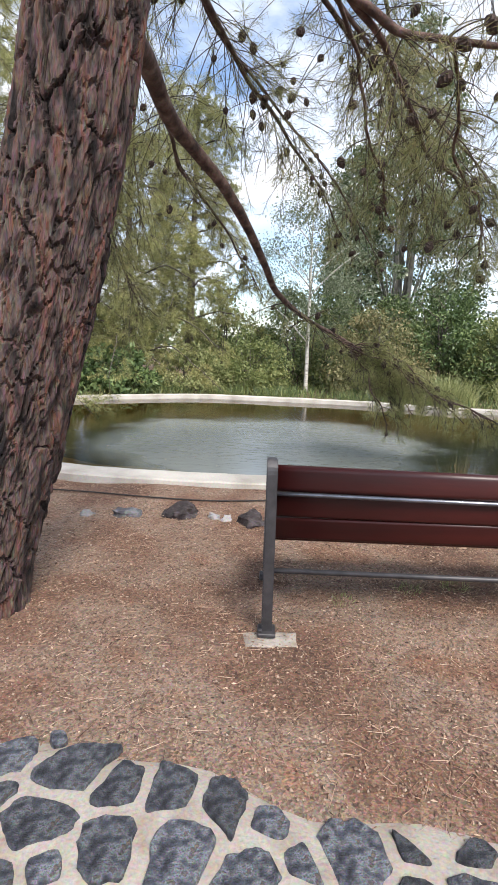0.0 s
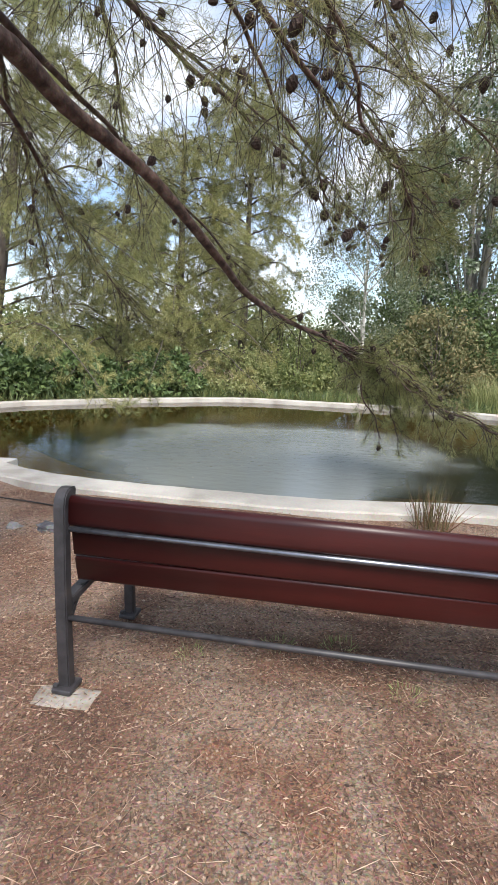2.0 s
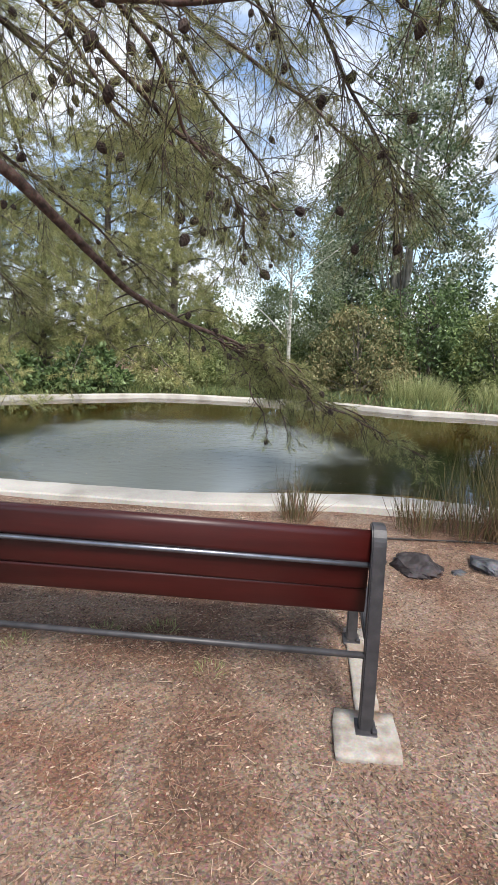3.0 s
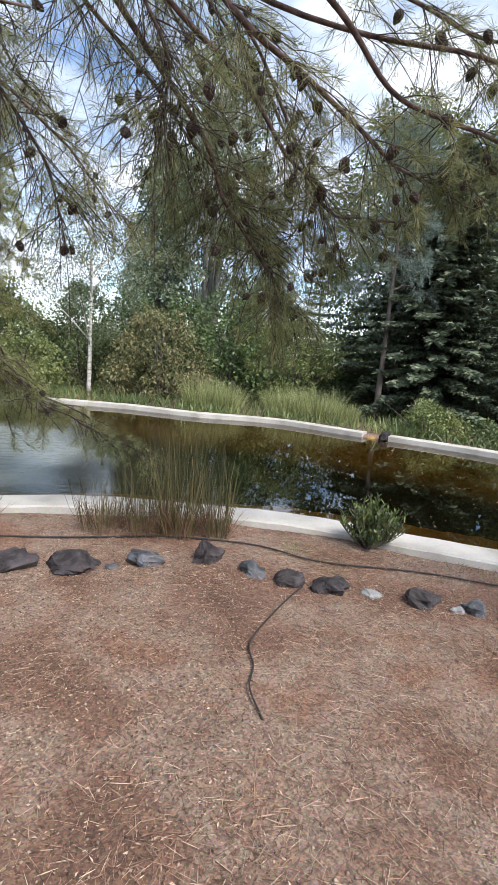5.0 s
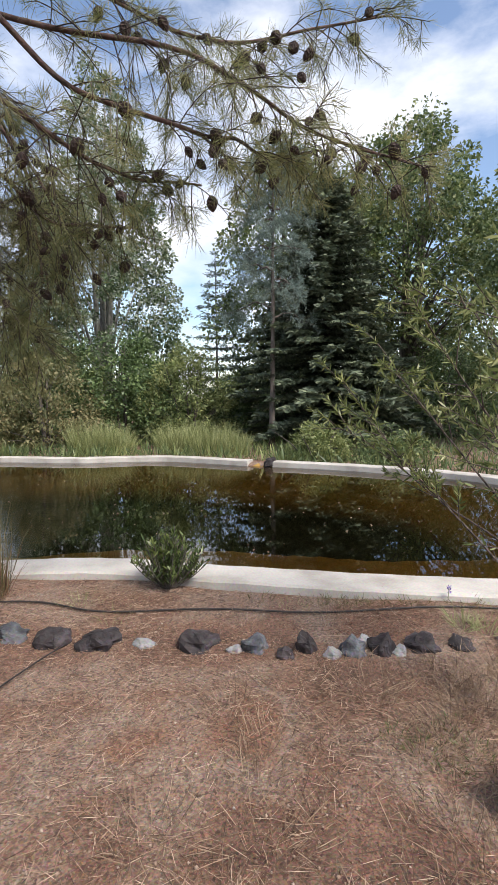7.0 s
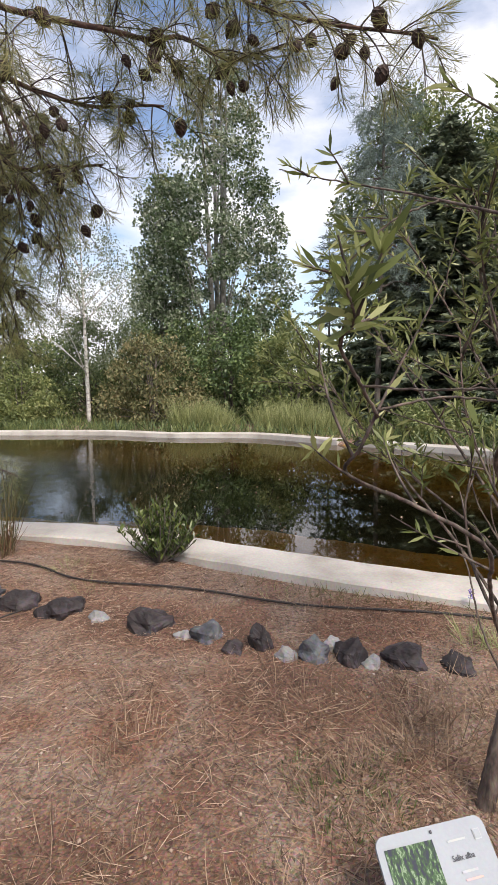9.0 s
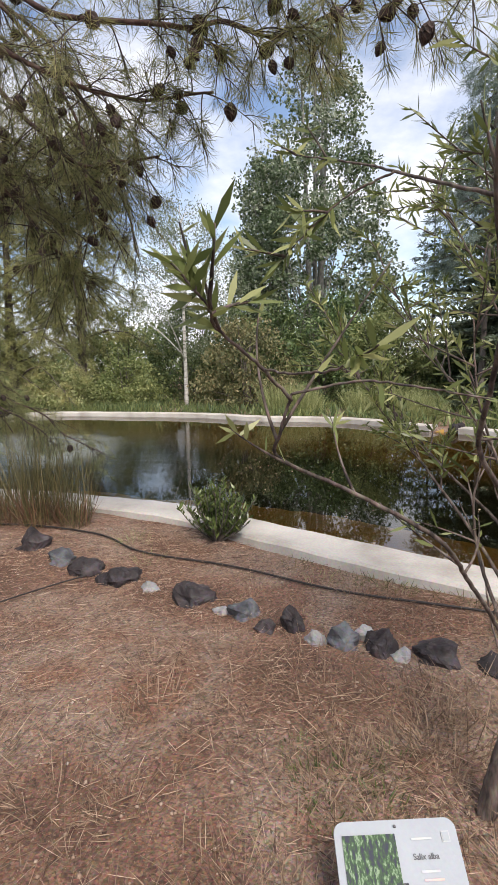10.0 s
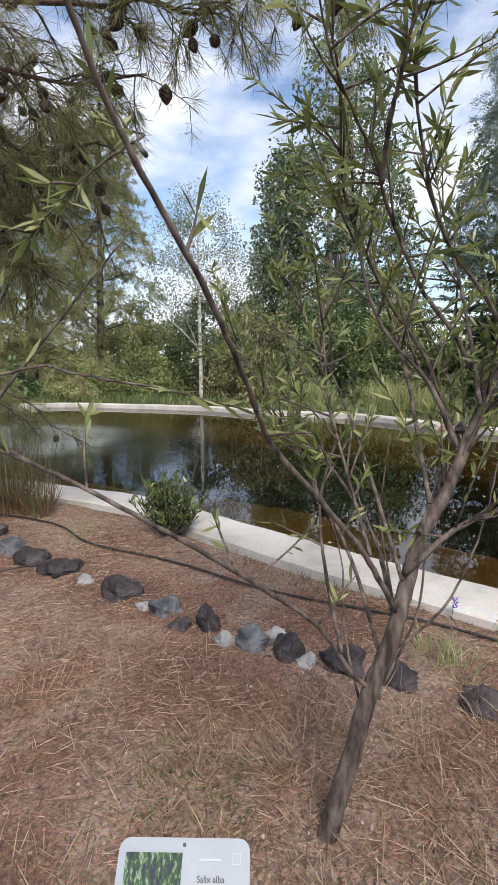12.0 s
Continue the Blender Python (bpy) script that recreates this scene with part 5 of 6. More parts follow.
# far woods that close the view all round
n = 100000
a = rng.uniform(0, 2 * math.pi, n)
ring = rng.uniform(27, 40, n)
crest = 3.3 + 0.7 * np.sin(3 * a) + 0.9 * np.sin(7 * a + 1) + 0.7 * np.sin(17 * a) + 0.5 * np.sin(41 * a)
z = rng.random(n) ** 0.8 * crest * (0.75 + 0.35 * (ring - 27) / 13)
pos = np.stack([3 + ring * np.cos(a), 3 + ring * np.sin(a), z], 1)
woods = new("far_woods", blades("far_woods", pos, rng.normal(size=(n, 3)) + np.array([0, 0, -0.2]), rng.uniform(0.2, 0.45, n), rng.uniform(0.12, 0.26, n), BROAD_LEAF, 0.2))
tagged(woods, "belt of green trees and scrub in the distance", "woods", kind="stuff")

# ---- pond-side plants ----
def reed_clump(x, y, n, height, radius, label):
    e = thing("reed_clump", label, "reeds", (x, y, float(ground_height(x, y))), 0, "reed clumps on the pond bank")
    a = rng.uniform(0, 6.283, n)
    rr = radius * np.sqrt(rng.random(n))
    base = np.stack([rr * np.cos(a), rr * np.sin(a), np.full(n, -0.01)], 1)
    way = np.stack([rr / radius * np.cos(a) * 0.17, rr / radius * np.sin(a) * 0.17, np.ones(n)], 1) + rng.normal(scale=0.085, size=(n, 3))
    tagged(part("reed_tuft", blades("reed_tuft", base, way, height * rng.uniform(0.25, 1.12, n) ** 1.3, 0.0046, REED, 0.3, 0.16), e), kind="stuff")
    m = n // 2
    a = rng.uniform(0, 6.283, m)
    rr = radius * 1.05 * np.sqrt(rng.random(m))
    base = np.stack([rr * np.cos(a), rr * np.sin(a), np.full(m, -0.01)], 1)
    way = np.stack([np.cos(a) * 0.35, np.sin(a) * 0.35, np.ones(m)], 1) + rng.normal(scale=0.2, size=(m, 3))
    tagged(part("dead_foliage", blades("dead_foliage", base, way, 0.36 * rng.uniform(0.4, 1.1, m), 0.0055, REED_BASE, 0.3, 0.15), e, "rust-brown dead leaves"), kind="stuff")


reed_clump(2.28, 3.70, 130, 0.50, 0.13, "sparse olive reeds with a brown base on the bank")
reed_clump(3.24, 3.74, 150, 0.44, 0.17, "short olive reeds with a brown base on the bank")
reed_clump(3.60, 3.64, 190, 0.74, 0.19, "dense olive reeds with a brown base on the bank")
reed_clump(3.84, 3.60, 260, 0.90, 0.16, "tall dense olive reeds with a brown base")
reed_clump(4.14, 3.58, 170, 0.76, 0.11, "upright olive reeds with a rust-brown base")


def leafy_shrub(x, y):
    e = thing("evergreen_shrub", "small glossy dark green shrub against the pond rim", "shrub", (x, y, float(ground_height(x, y))))
    w = Wood()
    base, way = [], []
    for k in range(110):
        a, t = rng.uniform(0, 6.283), rng.uniform(0.03, 0.78)
        tip = np.array([math.cos(a) * t * 0.36, math.sin(a) * t * 0.28, rng.uniform(0.18, 0.43) * (1.12 - t * 0.55)])
        q = spline(((0, 0, -0.02), tuple(tip * np.array([0.6, 0.6, 0.45])), tuple(tip)), 7)
        w.tube(q, np.linspace(0.006, 0.002, 7), 4)
        m = 22
        s = rng.uniform(1.2, 5.99, m)
        i = s.astype(int)
        base.append(q[i] + (q[i + 1] - q[i]) * (s - i)[:, None])
        b = rng.uniform(0, 6.283, m)
        way.append(np.stack([np.cos(b) * 0.7, np.sin(b) * 0.7, rng.uniform(0.4, 1.5, m)], 1))
    tagged(part("stem_tuft", w.mesh("stem_tuft", GREY_BARK), e), kind="stuff")
    base = np.vstack(base)
    tagged(part("foliage", blades("foliage", base, np.vstack(way), rng.uniform(0.03, 0.068, len(base)), 0.014, SHRUB_LEAF, 0.25, 0.1), e), kind="stuff")


leafy_shrub(5.31, 3.37)

# fallen leaves afloat, strewn thicker to imitate glints of reflected light
n = 1700
x, y = rng.uniform(-5, 10, n), rng.uniform(3, 11.5, n)
afloat = (pond_depth(x, y) > 0.08) & (rng.random(n) < np.where(x > 3.5, 0.7, 0.15))
x, y = x[afloat], y[afloat]
n = len(x)
a = rng.uniform(0, 6.283, n)
tagged(new("leaf_and_glint_flecks", blades("leaf_and_glint_flecks", np.stack([x, y, np.full(n, WATER_Z + 0.003)], 1), np.stack([np.cos(a), np.sin(a), rng.uniform(0, 0.25, n)], 1), rng.uniform(0.012, 0.035, n), 0.014, STRAW, 0.2)), "tiny pale flecks on the water, dry leaves and imitated glints", "leaves", kind="stuff")

# ---- young willow ----
WILLOW = thing("willow_tree", "young willow sapling with a leaning trunk and narrow leaves", "tree", (0, 0, 0))


def willow_stem(name, pts, r0, r1, parent, label=""):
    w = Wood()
    q = spline(pts, 8 * len(pts))
    q[1:-1] += rng.normal(scale=0.0007, size=q[1:-1].shape)
    w.tube(q, np.linspace(r0, r1, len(q)), 10 if r0 > 0.012 else 7, 0.03)
    return part(name, w.mesh(name, WILLOW_BARK), parent, label), q


w_base, w_way, w_len = [], [], []


def leaf_spray(q, count, start=0.4, size=0.062):
    s = (start + (1 - start) * rng.random(count) ** 0.8) * (len(q) - 1.01)
    i = s.astype(int)
    pos = q[i] + (q[i + 1] - q[i]) * (s - i)[:, None]
    t = unit(q[i + 1] - q[i])
    w_base.append(pos)
    w_way.append(t * 0.8 + rng.normal(size=(count, 3)) * 0.55 + np.array([0, 0, 0.05]))
    w_len.append(size * rng.uniform(0.6, 1.3, count))


def shoots(q, count, length, leaves, start=0.25, up=0.4, size=0.055, bias=(0, 0, 0)):
    for k in range(count):
        u = start + (0.98 - start) * (k + rng.random()) / count
        i = min(int(u * (len(q) - 1)), len(q) - 2)
        d = unit(unit(q[i + 1] - q[i]) * 0.5 + rng.normal(size=3) * 0.6 + np.array([0, 0, up]) + np.array(bias))
        d[2] = max(d[2], 0.12)
        n = length * rng.uniform(0.5, 1.2)
        s = np.linspace(0, 1, 8)[:, None]
        e = q[i] + d * n * s + rng.normal(scale=0.1, size=3) * n * s ** 2
        if np.min(np.hypot(e[:, 0] - 6.5, e[:, 1] - 0.25)) < 0.33 and e[:, 2].max() > 0.9:
            continue
        w = Wood()
        w.tube(e, np.linspace(0.0034, 0.0012, 8), 5)
        part("twig", w.mesh("twig", WILLOW_BARK), WILLOW)
        leaf_spray(e, leaves, 0.25, size)


_, trunk_q = willow_stem("trunk", ((6.572, 1.475, -0.03), (6.600, 1.487, 0.10), (6.629, 1.503, 0.21), (6.669, 1.52, 0.385), (6.718, 1.535, 0.529), (6.747, 1.56, 0.661), (6.777, 1.59, 0.777), (6.835, 1.63, 0.885), (6.916, 1.72, 1.075), (6.99, 1.80, 1.25), (7.08, 1.88, 1.5), (7.15, 1.95, 1.8)), 0.027, 0.010, WILLOW, "grey-brown fissured bark")
_, low_q = willow_stem("low_branch", ((6.69, 1.53, 0.385), (6.63, 1.49, 0.44), (6.55, 1.42, 0.595), (6.45, 1.25, 0.76), (6.36, 1.09, 0.90), (6.2, 1.04, 1.0), (6.073, 1.02, 1.062), (6.085, 0.96, 1.12), (6.105, 0.94, 1.18)), 0.0066, 0.0024, WILLOW)
_, lead_q = willow_stem("leader", ((6.725, 1.535, 0.60), (6.64, 1.46, 0.775), (6.54, 1.36, 0.93), (6.467, 1.28, 1.045), (6.45, 1.14, 1.18), (6.43, 1.01, 1.305), (6.383, 0.893, 1.445), (6.365, 0.80, 1.56), (6.35, 0.74, 1.70)), 0.0075, 0.0028, WILLOW)
_, twig_q = willow_stem("side_branch", ((6.39, 0.92, 1.45), (6.30, 1.08, 1.535), (6.22, 1.27, 1.63), (6.10, 1.42, 1.71), (5.99, 1.56, 1.79)), 0.0034, 0.0014, WILLOW)
_, kc_q = willow_stem("side_branch", ((6.27, 1.15, 1.57), (6.19, 1.16, 1.54), (6.12, 1.14, 1.48), (6.06, 1.13, 1.42)), 0.0024, 0.0012, WILLOW)
_, ka_q = willow_stem("side_branch", ((6.105, 0.94, 1.17), (6.06, 0.88, 1.23), (6.02, 0.81, 1.275), (6.025, 0.74, 1.30), (6.0, 0.69, 1.34)), 0.0032, 0.0014, WILLOW)
_, kb_q = willow_stem("side_branch", ((6.105, 0.94, 1.18), (6.21, 0.94, 1.20), (6.30, 0.88, 1.19), (6.40, 0.92, 1.17), (6.48, 1.0, 1.14)), 0.0024, 0.0011, WILLOW)
_, kd_q = willow_stem("side_branch", ((6.07, 0.90, 1.22), (6.12, 0.78, 1.215), (6.18, 0.66, 1.22), (6.22, 0.58, 1.24)), 0.0020, 0.0010, WILLOW)
_, r2_q = willow_stem("side_branch", ((6.74, 1.535, 0.70), (6.86, 1.60, 0.80), (7.0, 1.66, 0.86), (7.2, 1.75, 0.98)), 0.009, 0.003, WILLOW)
_, r3_q = willow_stem("side_branch", ((6.85, 1.60, 1.0), (6.78, 1.60, 1.15), (6.66, 1.62, 1.30), (6.60, 1.66, 1.5), (6.58, 1.7, 1.75)), 0.007, 0.002, WILLOW)
_, r4_q = willow_stem("side_branch", ((6.97, 1.68, 1.22), (6.98, 1.62, 1.42), (7.02, 1.55, 1.65), (7.0, 1.5, 1.95)), 0.007, 0.002, WILLOW)
_, r5_q = willow_stem("side_branch", ((6.66, 1.47, 0.76), (6.60, 1.56, 0.92), (6.54, 1.62, 1.12), (6.52, 1.64, 1.35)), 0.005, 0.002, WILLOW)
_, r6_q = willow_stem("side_branch", ((6.60, 1.455, 0.52), (6.55, 1.55, 0.68), (6.53, 1.58, 0.85), (6.56, 1.6, 1.0)), 0.006, 0.002, WILLOW)
leaf_spray(twig_q, 16, 0.6, 0.045)
leaf_spray(kc_q, 34, 0.3, 0.055)
shoots(kc_q, 3, 0.10, 10, 0.3, 0.0, 0.052)
leaf_spray(ka_q, 26, 0.35, 0.052)
leaf_spray(kb_q, 14, 0.3, 0.045)
leaf_spray(kd_q, 13, 0.7, 0.045)
shoots(twig_q, 2, 0.12, 8, 0.6, 0.4, 0.045)
shoots(ka_q, 4, 0.12, 8, 0.4, 0.2, 0.045, (-0.2, 0.2, 0))
shoots(lead_q, 4, 0.10, 5, 0.1, 0.2, 0.045, (0.3, 0.4, 0))
shoots(trunk_q, 30, 0.40, 32, 0.6, 0.4, 0.045)
for q in (r2_q, r3_q, r4_q, r5_q):
    shoots(q, 13, 0.30, 22, 0.25, 0.4, 0.042)
shoots(r6_q, 4, 0.2, 6, 0.3)
shoots(low_q, 7, 0.28, 7, 0.2, 0.5, 0.045, (0.1, 0.3, 0))
# slender boughs over the bed, thick with small leaves
for pts, n_shoot in ((((6.72, 1.535, 0.58), (6.66, 1.75, 0.72), (6.52, 1.98, 0.86), (6.40, 2.12, 1.0), (6.24, 2.25, 1.15), (6.08, 2.40, 1.26)), 20),
                     (((6.70, 1.53, 0.45), (6.60, 1.72, 0.66), (6.46, 1.85, 0.86), (6.34, 1.96, 1.02), (6.20, 2.05, 1.22), (6.12, 2.15, 1.38)), 18),
                     (((6.735, 1.54, 0.68), (6.62, 1.78, 0.96), (6.50, 1.95, 1.20), (6.38, 2.08, 1.42), (6.30, 2.2, 1.62)), 18),
                     (((6.79, 1.56, 0.87), (6.74, 1.80, 1.15), (6.66, 2.0, 1.42), (6.56, 2.15, 1.70), (6.45, 2.25, 1.92)), 18),
                     (((6.90, 1.63, 1.10), (6.88, 1.85, 1.36), (6.84, 2.05, 1.62), (6.78, 2.2, 1.95)), 16),
                     (((6.77, 1.55, 0.8), (6.86, 1.85, 0.95), (6.88, 2.1, 1.15), (6.80, 2.35, 1.35)), 16)):
    _, q = willow_stem("side_branch", pts, 0.0062, 0.0016, WILLOW)
    shoots(q, int(n_shoot * 0.8), 0.26, 28, 0.36, 0.35, 0.048, (-0.15, 0.25, 0))
    leaf_spray(q, 40, 0.5, 0.042)
# upper stems with sparse narrow leaves against the sky
for pts, n_shoot in ((((6.93, 1.74, 1.10), (6.85, 1.72, 1.26), (6.76, 1.69, 1.38), (6.67, 1.62, 1.56), (6.64, 1.55, 1.64), (6.56, 1.42, 1.78), (6.53, 1.34, 1.90)), 9),
                     (((6.655, 1.58, 1.60), (6.67, 1.50, 1.70), (6.70, 1.42, 1.80), (6.72, 1.38, 1.92)), 7),
                     (((6.97, 1.79, 1.20), (6.95, 1.78, 1.32), (6.81, 1.72, 1.51), (6.74, 1.62, 1.70), (6.72, 1.54, 1.84), (6.77, 1.46, 1.98)), 11),
                     (((6.87, 1.67, 0.96), (6.79, 1.81, 1.20), (6.67, 1.75, 1.38), (6.57, 1.65, 1.60), (6.56, 1.54, 1.80), (6.53, 1.46, 1.95)), 9)):
    _, q = willow_stem("side_branch", pts, 0.0068, 0.0018, WILLOW)
    shoots(q, n_shoot, 0.20, 14, 0.35, 0.3, 0.058, (0.1, 0.1, 0))
    leaf_spray(q, 16, 0.5, 0.055)
# thin bare stems at the foot
for pts in (((6.70, 1.53, 0.40), (6.78, 1.60, 0.58), (6.80, 1.66, 0.80), (6.84, 1.72, 1.02)), ((6.69, 1.53, 0.36), (6.72, 1.62, 0.55), (6.68, 1.72, 0.78), (6.70, 1.80, 1.0)),
            ((6.66, 1.51, 0.30), (6.60, 1.60, 0.48), (6.58, 1.68, 0.66), (6.52, 1.74, 0.82)), ((6.72, 1.535, 0.5), (6.70, 1.62, 0.66), (6.62, 1.70, 0.84), (6.60, 1.74, 0.98)),
            ((6.71, 1.535, 0.48), (6.84, 1.56, 0.62), (6.92, 1.62, 0.80), (6.96, 1.66, 1.0))):
    willow_stem("bare_stem", pts, 0.0042, 0.0014, WILLOW)
wb, ww, wl = np.vstack(w_base), np.vstack(w_way), np.concatenate(w_len)
tagged(part("foliage", blades("foliage", wb, ww, wl, wl * 0.18, WILLOW_LEAF, 0.3, 0.06), WILLOW, "narrow grey-green leaves"), kind="stuff")

# ---- plant label ----
SIGN = thing("plant_sign", "white botanical name plate on a low stake", "sign", (6.301, 1.189, 0.0), 13.5)
tilt = pose(0, 0, 0.205, 40)
PW, PH = 0.275, 0.205


def plate_mesh():
    bm = bmesh.new()
    r, pts = 0.022, []
    for cx, cy, a0 in ((PW / 2 - r, -r, 0), (-PW / 2 + r, -r, 90), (-PW / 2 + r, -PH + r, 180), (PW / 2 - r, -PH + r, 270)):
        for k in range(7):
            a = radians(a0 + 15 * k)
            pts.append((cx + r * math.cos(a), cy + r * math.sin(a)))
    lower = [bm.verts.new((x, y, -0.008)) for x, y in pts]
    face = bm.faces.new(lower)
    ext = bmesh.ops.extrude_face_region(bm, geom=[face])
    for v in ext["geom"]:
        if isinstance(v, bmesh.types.BMVert):
            v.co.z += 0.008
    bmesh.ops.recalc_face_normals(bm, faces=bm.faces[:])
    return from_bm("plate", bm, SIGN_WHITE)


plate = part("plate", plate_mesh(), SIGN, "white enamelled plate with rounded corners", tilt)
part("photo", box("photo", (0.118, 0.150, 0.0012), SIGN_PHOTO, 0, 1, (-0.062, -0.100, 0.0026)), plate, "faded printed photograph of green leaves")
part("screw", box("screw", (0.006, 0.006, 0.002), SIGN_INK, 0.001, 1, (0.0, -0.012, 0.003)), plate)
for x, y, wd, h, mt in ((0.055, -0.036, 0.046, 0.0055, SIGN_GREY), (0.062, -0.092, 0.040, 0.006, SIGN_GREY), (0.066, -0.106, 0.042, 0.005, SIGN_PINK), (0.110, -0.034, 0.018, 0.020, SIGN_GREY)):
    if wd < 0.02:
        me = box("emblem", (wd, h, 0.0008), mt, 0, 1, (x, y, 0.0024))
        part("emblem", me, plate, "pale outlined emblem")
        part("emblem_field", box("emblem_field", (wd * 0.8, h * 0.8, 0.0008), SIGN_WHITE, 0, 1, (x, y, 0.0034)), plate)
    else:
        part("text_line", box("text_line", (wd, h * 0.7, 0.0008), mt, 0, 1, (x, y, 0.0024)), plate)
font = bpy.data.curves.new("lettering", "FONT")
font.body, font.size, font.align_x, font.extrude, font.offset = "Salix alba", 0.0155, "CENTER", 0.0003, 0.0001
tmp = bpy.data.objects.new("lettering", font)
text_me = bpy.data.meshes.new_from_object(tmp)
text_me.materials.append(SIGN_INK)
bpy.data.objects.remove(tmp)
part("lettering", text_me, plate, "black lettering", pose(0.058, -0.072, 0.0024))
stake = Wood()
stake.tube(((0, -0.08, -0.08), (0, -0.08, 0.135)), 0.011, 8)
part("stake", stake.mesh("stake", BENCH_IRON), SIGN)

# ---- litter, gravel and dry grass ----
def scatter(n, x0, x1, y0, y1):
    x, y = rng.uniform(x0, x1, n), rng.uniform(y0, y1, n)
    keep = pond_depth(x, y) < -0.36
    keep &= ~((y < path_edge(x) + 0.01) & (rng.random(n) < 0.62))
    return x[keep], y[keep]


x, y = scatter(300000, -2.0, 8.4, 0.0, 4.4)
dens = np.array([0.5 + 0.5 * noise.noise(Vector((a * 1.1, b * 1.1, 3))) + 0.35 * noise.noise(Vector((a * 3, b * 3, 9))) for a, b in zip(x, y)])
keep = rng.random(len(x)) < np.clip(-0.18 + 1.25 * dens, 0.04, 1) * np.where(x > 3.2, 0.9, 0.42)
x, y = x[keep], y[keep]
n = len(x)
a = rng.uniform(0, 6.283, n)
pos = np.stack([x, y, ground_height(x, y) + rng.uniform(0.003, 0.012, n)], 1)
way = np.stack([np.cos(a), np.sin(a), rng.normal(scale=0.05, size=n)], 1)
tagged(new("pine_litter", blades("pine_litter", pos, way, rng.uniform(0.035, 0.11, n), rng.uniform(0.0012, 0.0026, n), LITTER, 0.3, 0.02)), "fallen red-brown pine needles over the earth", "litter", kind="stuff")

x, y = scatter(160000, -2.0, 8.4, 0.2, 4.2)
near = rng.random(len(x)) < np.where(x < 3.5, 1.0, 0.45)
x, y = x[near], y[near]
n = len(x)
s = 0.0020 + 0.0075 * rng.random(n) ** 6
octa = np.array([(1, 0, 0), (-0.9, 0.2, 0), (0.1, 1, 0), (-0.1, -0.9, 0.1), (0, 0, 0.75), (0, 0, -0.6)])
fo = np.array([(0, 2, 4), (2, 1, 4), (1, 3, 4), (3, 0, 4), (2, 0, 5), (1, 2, 5), (3, 1, 5), (0, 3, 5)])
a = rng.uniform(0, 6.283, n)
ca, sa = np.cos(a)[:, None], np.sin(a)[:, None]
jit = octa[None] * rng.uniform(0.6, 1.3, (n, 6, 1)) * s[:, None, None]
vx = jit[..., 0] * ca - jit[..., 1] * sa + x[:, None]
vy = jit[..., 0] * sa + jit[..., 1] * ca + y[:, None]
vz = jit[..., 2] + (ground_height(x, y) + s * 0.3)[:, None]
tagged(new("gravel", tri_mesh("gravel", np.stack([vx, vy, vz], -1).reshape(-1, 3), (fo[None] + 6 * np.arange(n)[:, None, None]).reshape(-1, 3), PEBBLE)), "small gravel and chips scattered on the earth", "gravel", kind="stuff")

x, y = scatter(30000, -1.8, 4.2, 0.3, 3.2)
n = len(x)
a = rng.uniform(0, 6.283, n)
pos = np.stack([x, y, ground_height(x, y) + 0.006], 1)
way = np.stack([np.cos(a), np.sin(a), rng.normal(scale=0.25, size=n)], 1)
tagged(new("leaf_litter", blades("leaf_litter", pos, way, rng.uniform(0.008, 0.026, n), rng.uniform(0.003, 0.009, n), LITTER, 0.25)), "dry leaf and bark flakes on the earth", "litter", kind="stuff")

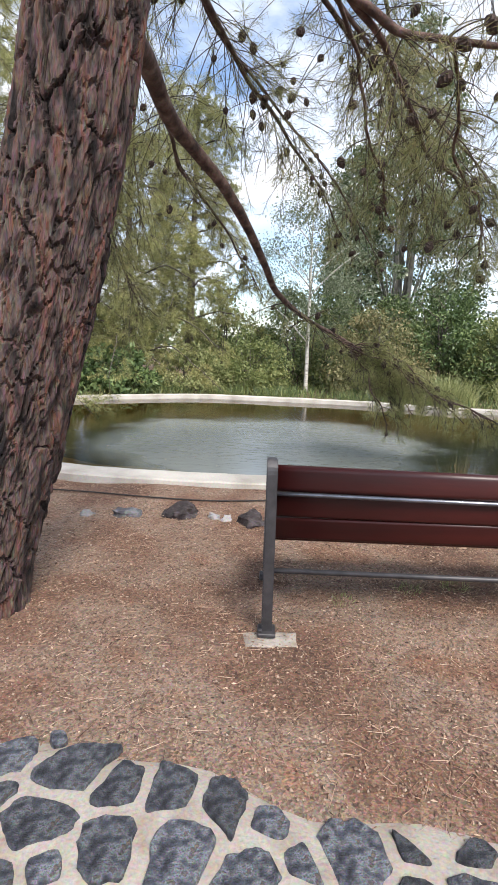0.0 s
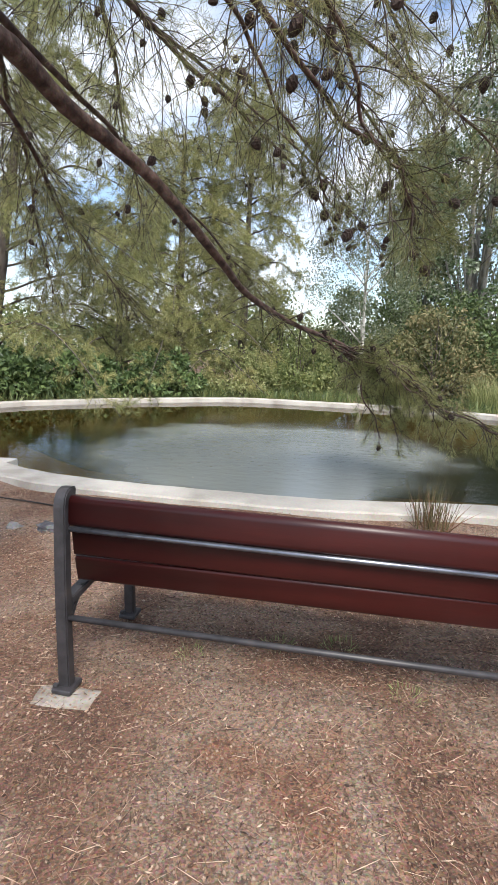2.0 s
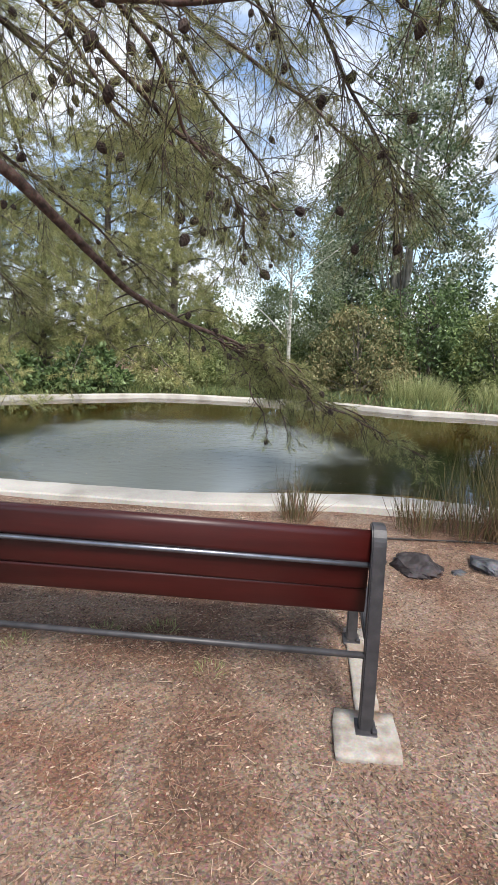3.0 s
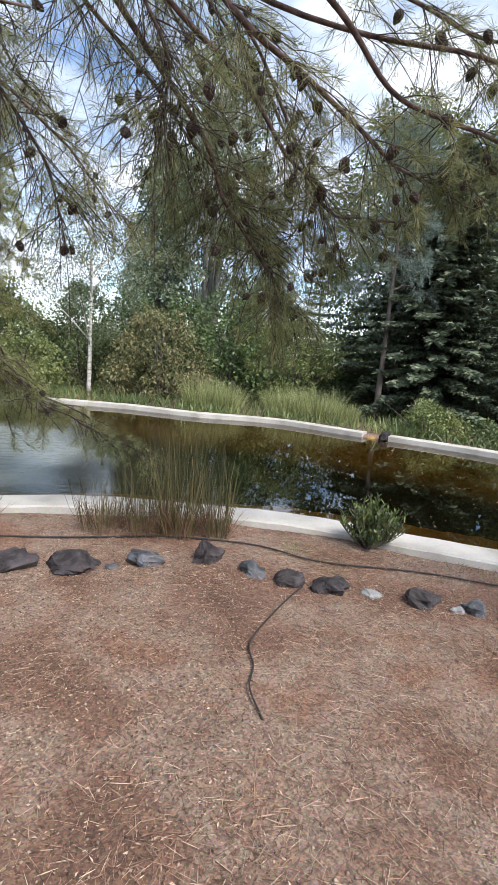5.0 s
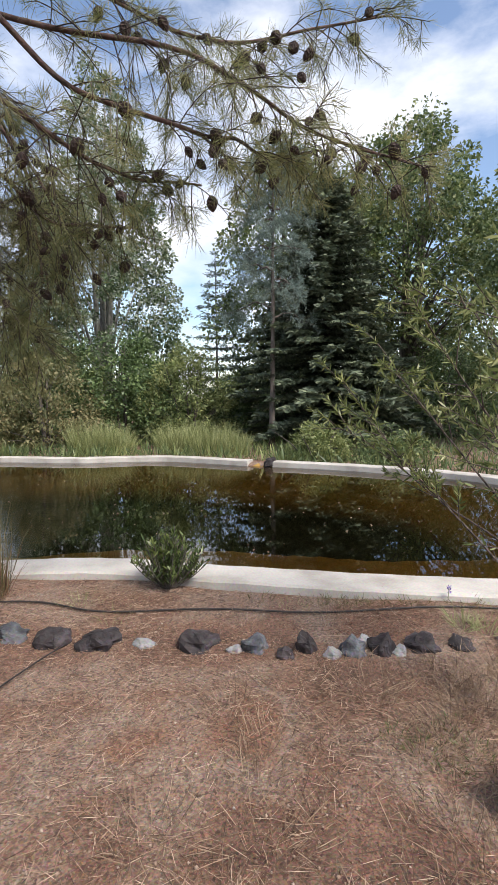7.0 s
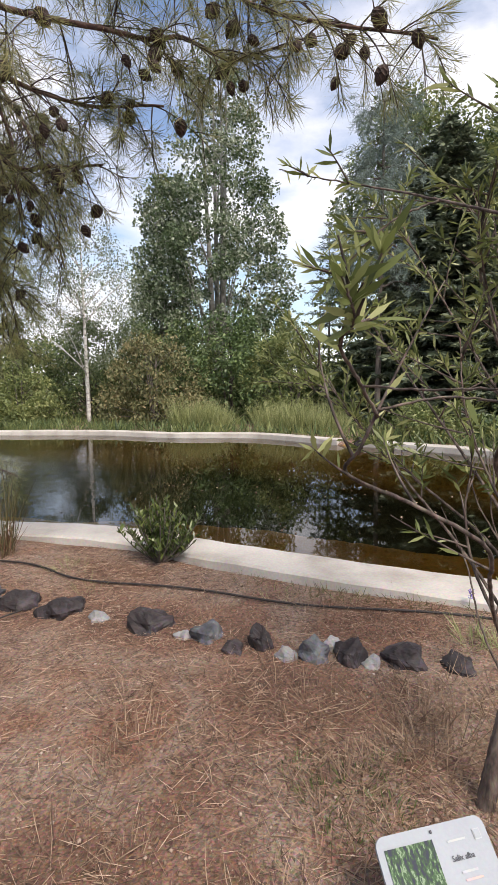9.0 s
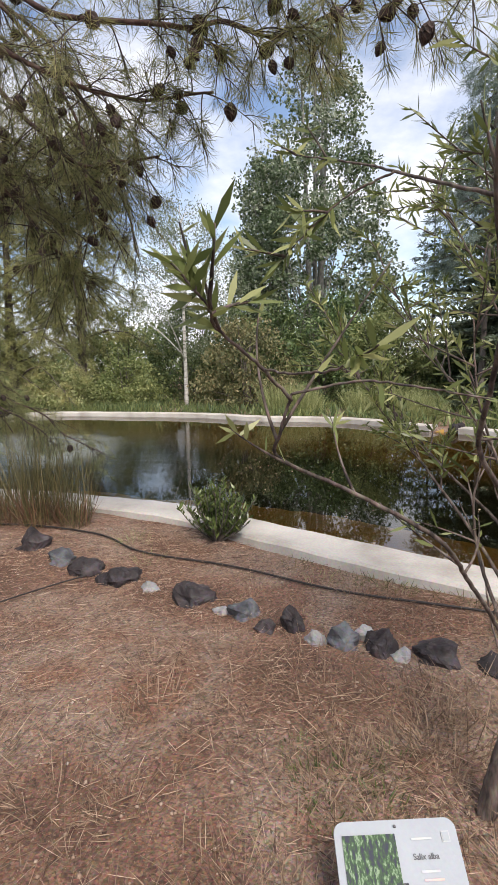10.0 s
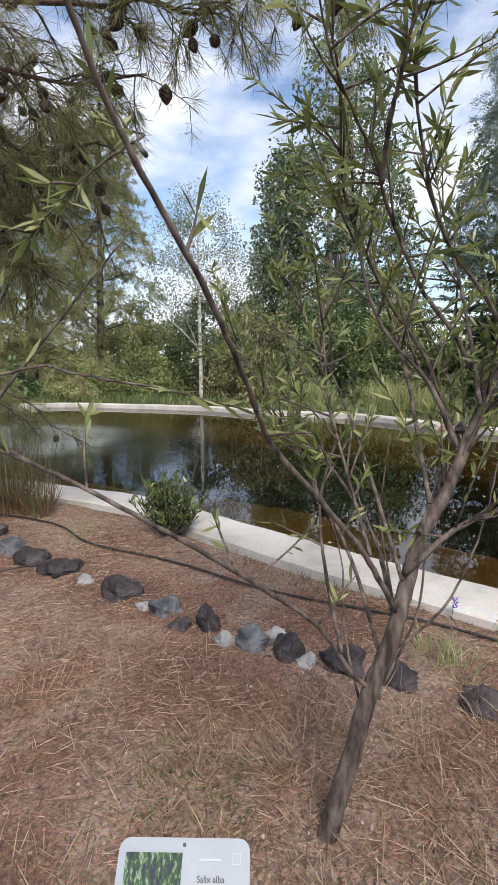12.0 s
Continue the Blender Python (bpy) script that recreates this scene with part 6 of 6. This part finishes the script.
for k in range(210):
    x, y = rng.uniform(5.0, 8.4), rng.uniform(0.6, 2.05)
    if math.hypot(x - 6.3, y - 1.15) < 0.2 or (x < 6.0 and rng.random() < 0.6):
        continue
    grass_clump("tuft of dry straw-coloured grass", x, y, 64, rng.uniform(0.06, 0.20), rng.uniform(0.2, 0.5), STRAW, 0.0027, "dry_grass_tuft", 1.6, "dry grass tufts round the willow")
for k in range(26):
    x = rng.uniform(4.6, 8.0)
    y = float(np.interp(x, (4.6, 5.9, 7.0, 8.0), (3.35, 2.75, 2.55, 2.25))) + rng.uniform(-0.22, 0.18)
    grass_clump("thin dry grass along the hose", x, y, 40, rng.uniform(0.06, 0.13), 0.2, STRAW if rng.random() < 0.7 else GRASS, 0.0018, "dry_grass_tuft", 0.9, "thin grass along the hose")
for x, y, h in ((1.47, 1.92, 0.06), (1.75, 2.0, 0.07), (2.05, 1.75, 0.05), (1.1, 1.75, 0.05), (6.1, 1.5, 0.08), (6.22, 1.58, 0.07), (6.30, 1.45, 0.08), (6.15, 1.38, 0.06), (6.34, 1.62, 0.07), (6.05, 1.62, 0.06), (6.28, 1.32, 0.06), (6.9, 2.3, 0.16), (7.0, 2.22, 0.14)):
    grass_clump("small green weed in the earth", x, y, 60, h * (0.7 if 6.0 < x < 6.4 else 1.0), 0.14, SHRUB_LEAF if 6.0 < x < 6.4 else GRASS, 0.0035, "weed_tuft", 0.9, "green weeds in the earth")
for x, y in ((5.88, 3.04), (6.20, 2.88), (6.33, 2.83), (6.45, 2.80), (6.58, 2.76), (6.70, 2.71), (6.82, 2.66), (7.1, 2.54)):
    grass_clump("small olive weed against the pond rim", x, y, 40, rng.uniform(0.05, 0.10), 0.22, REED, 0.004, "weed_tuft", 1.2, "weeds along the rim")
VIOLET = surface("violet_petal", ((0.3, (0.13, 0.08, 0.36)), (0.7, (0.24, 0.16, 0.52))), scale=40, rough=0.6, bump=0.1)
flower = thing("purple_flower", "small violet flower on a thin green stem", "flower", (7.0, 2.58, float(ground_height(7.0, 2.58))))
w = Wood()
w.tube(spline(((0, 0, -0.02), (0.004, 0, 0.05), (0.012, 0.004, 0.10)), 8), np.linspace(0.002, 0.0012, 8), 5)
part("stem", w.mesh("stem", SHRUB_LEAF), flower)
a = np.linspace(0, 6.283, 22, endpoint=False)
part("petals", blades("petals", np.stack([np.full(22, 0.012), np.full(22, 0.004), 0.06 + 0.045 * (np.arange(22) % 5) / 4], 1), np.stack([np.cos(a * 3), np.sin(a * 3), np.full(22, 0.5)], 1), 0.020, 0.009, VIOLET, 0.2), flower, "violet petals")
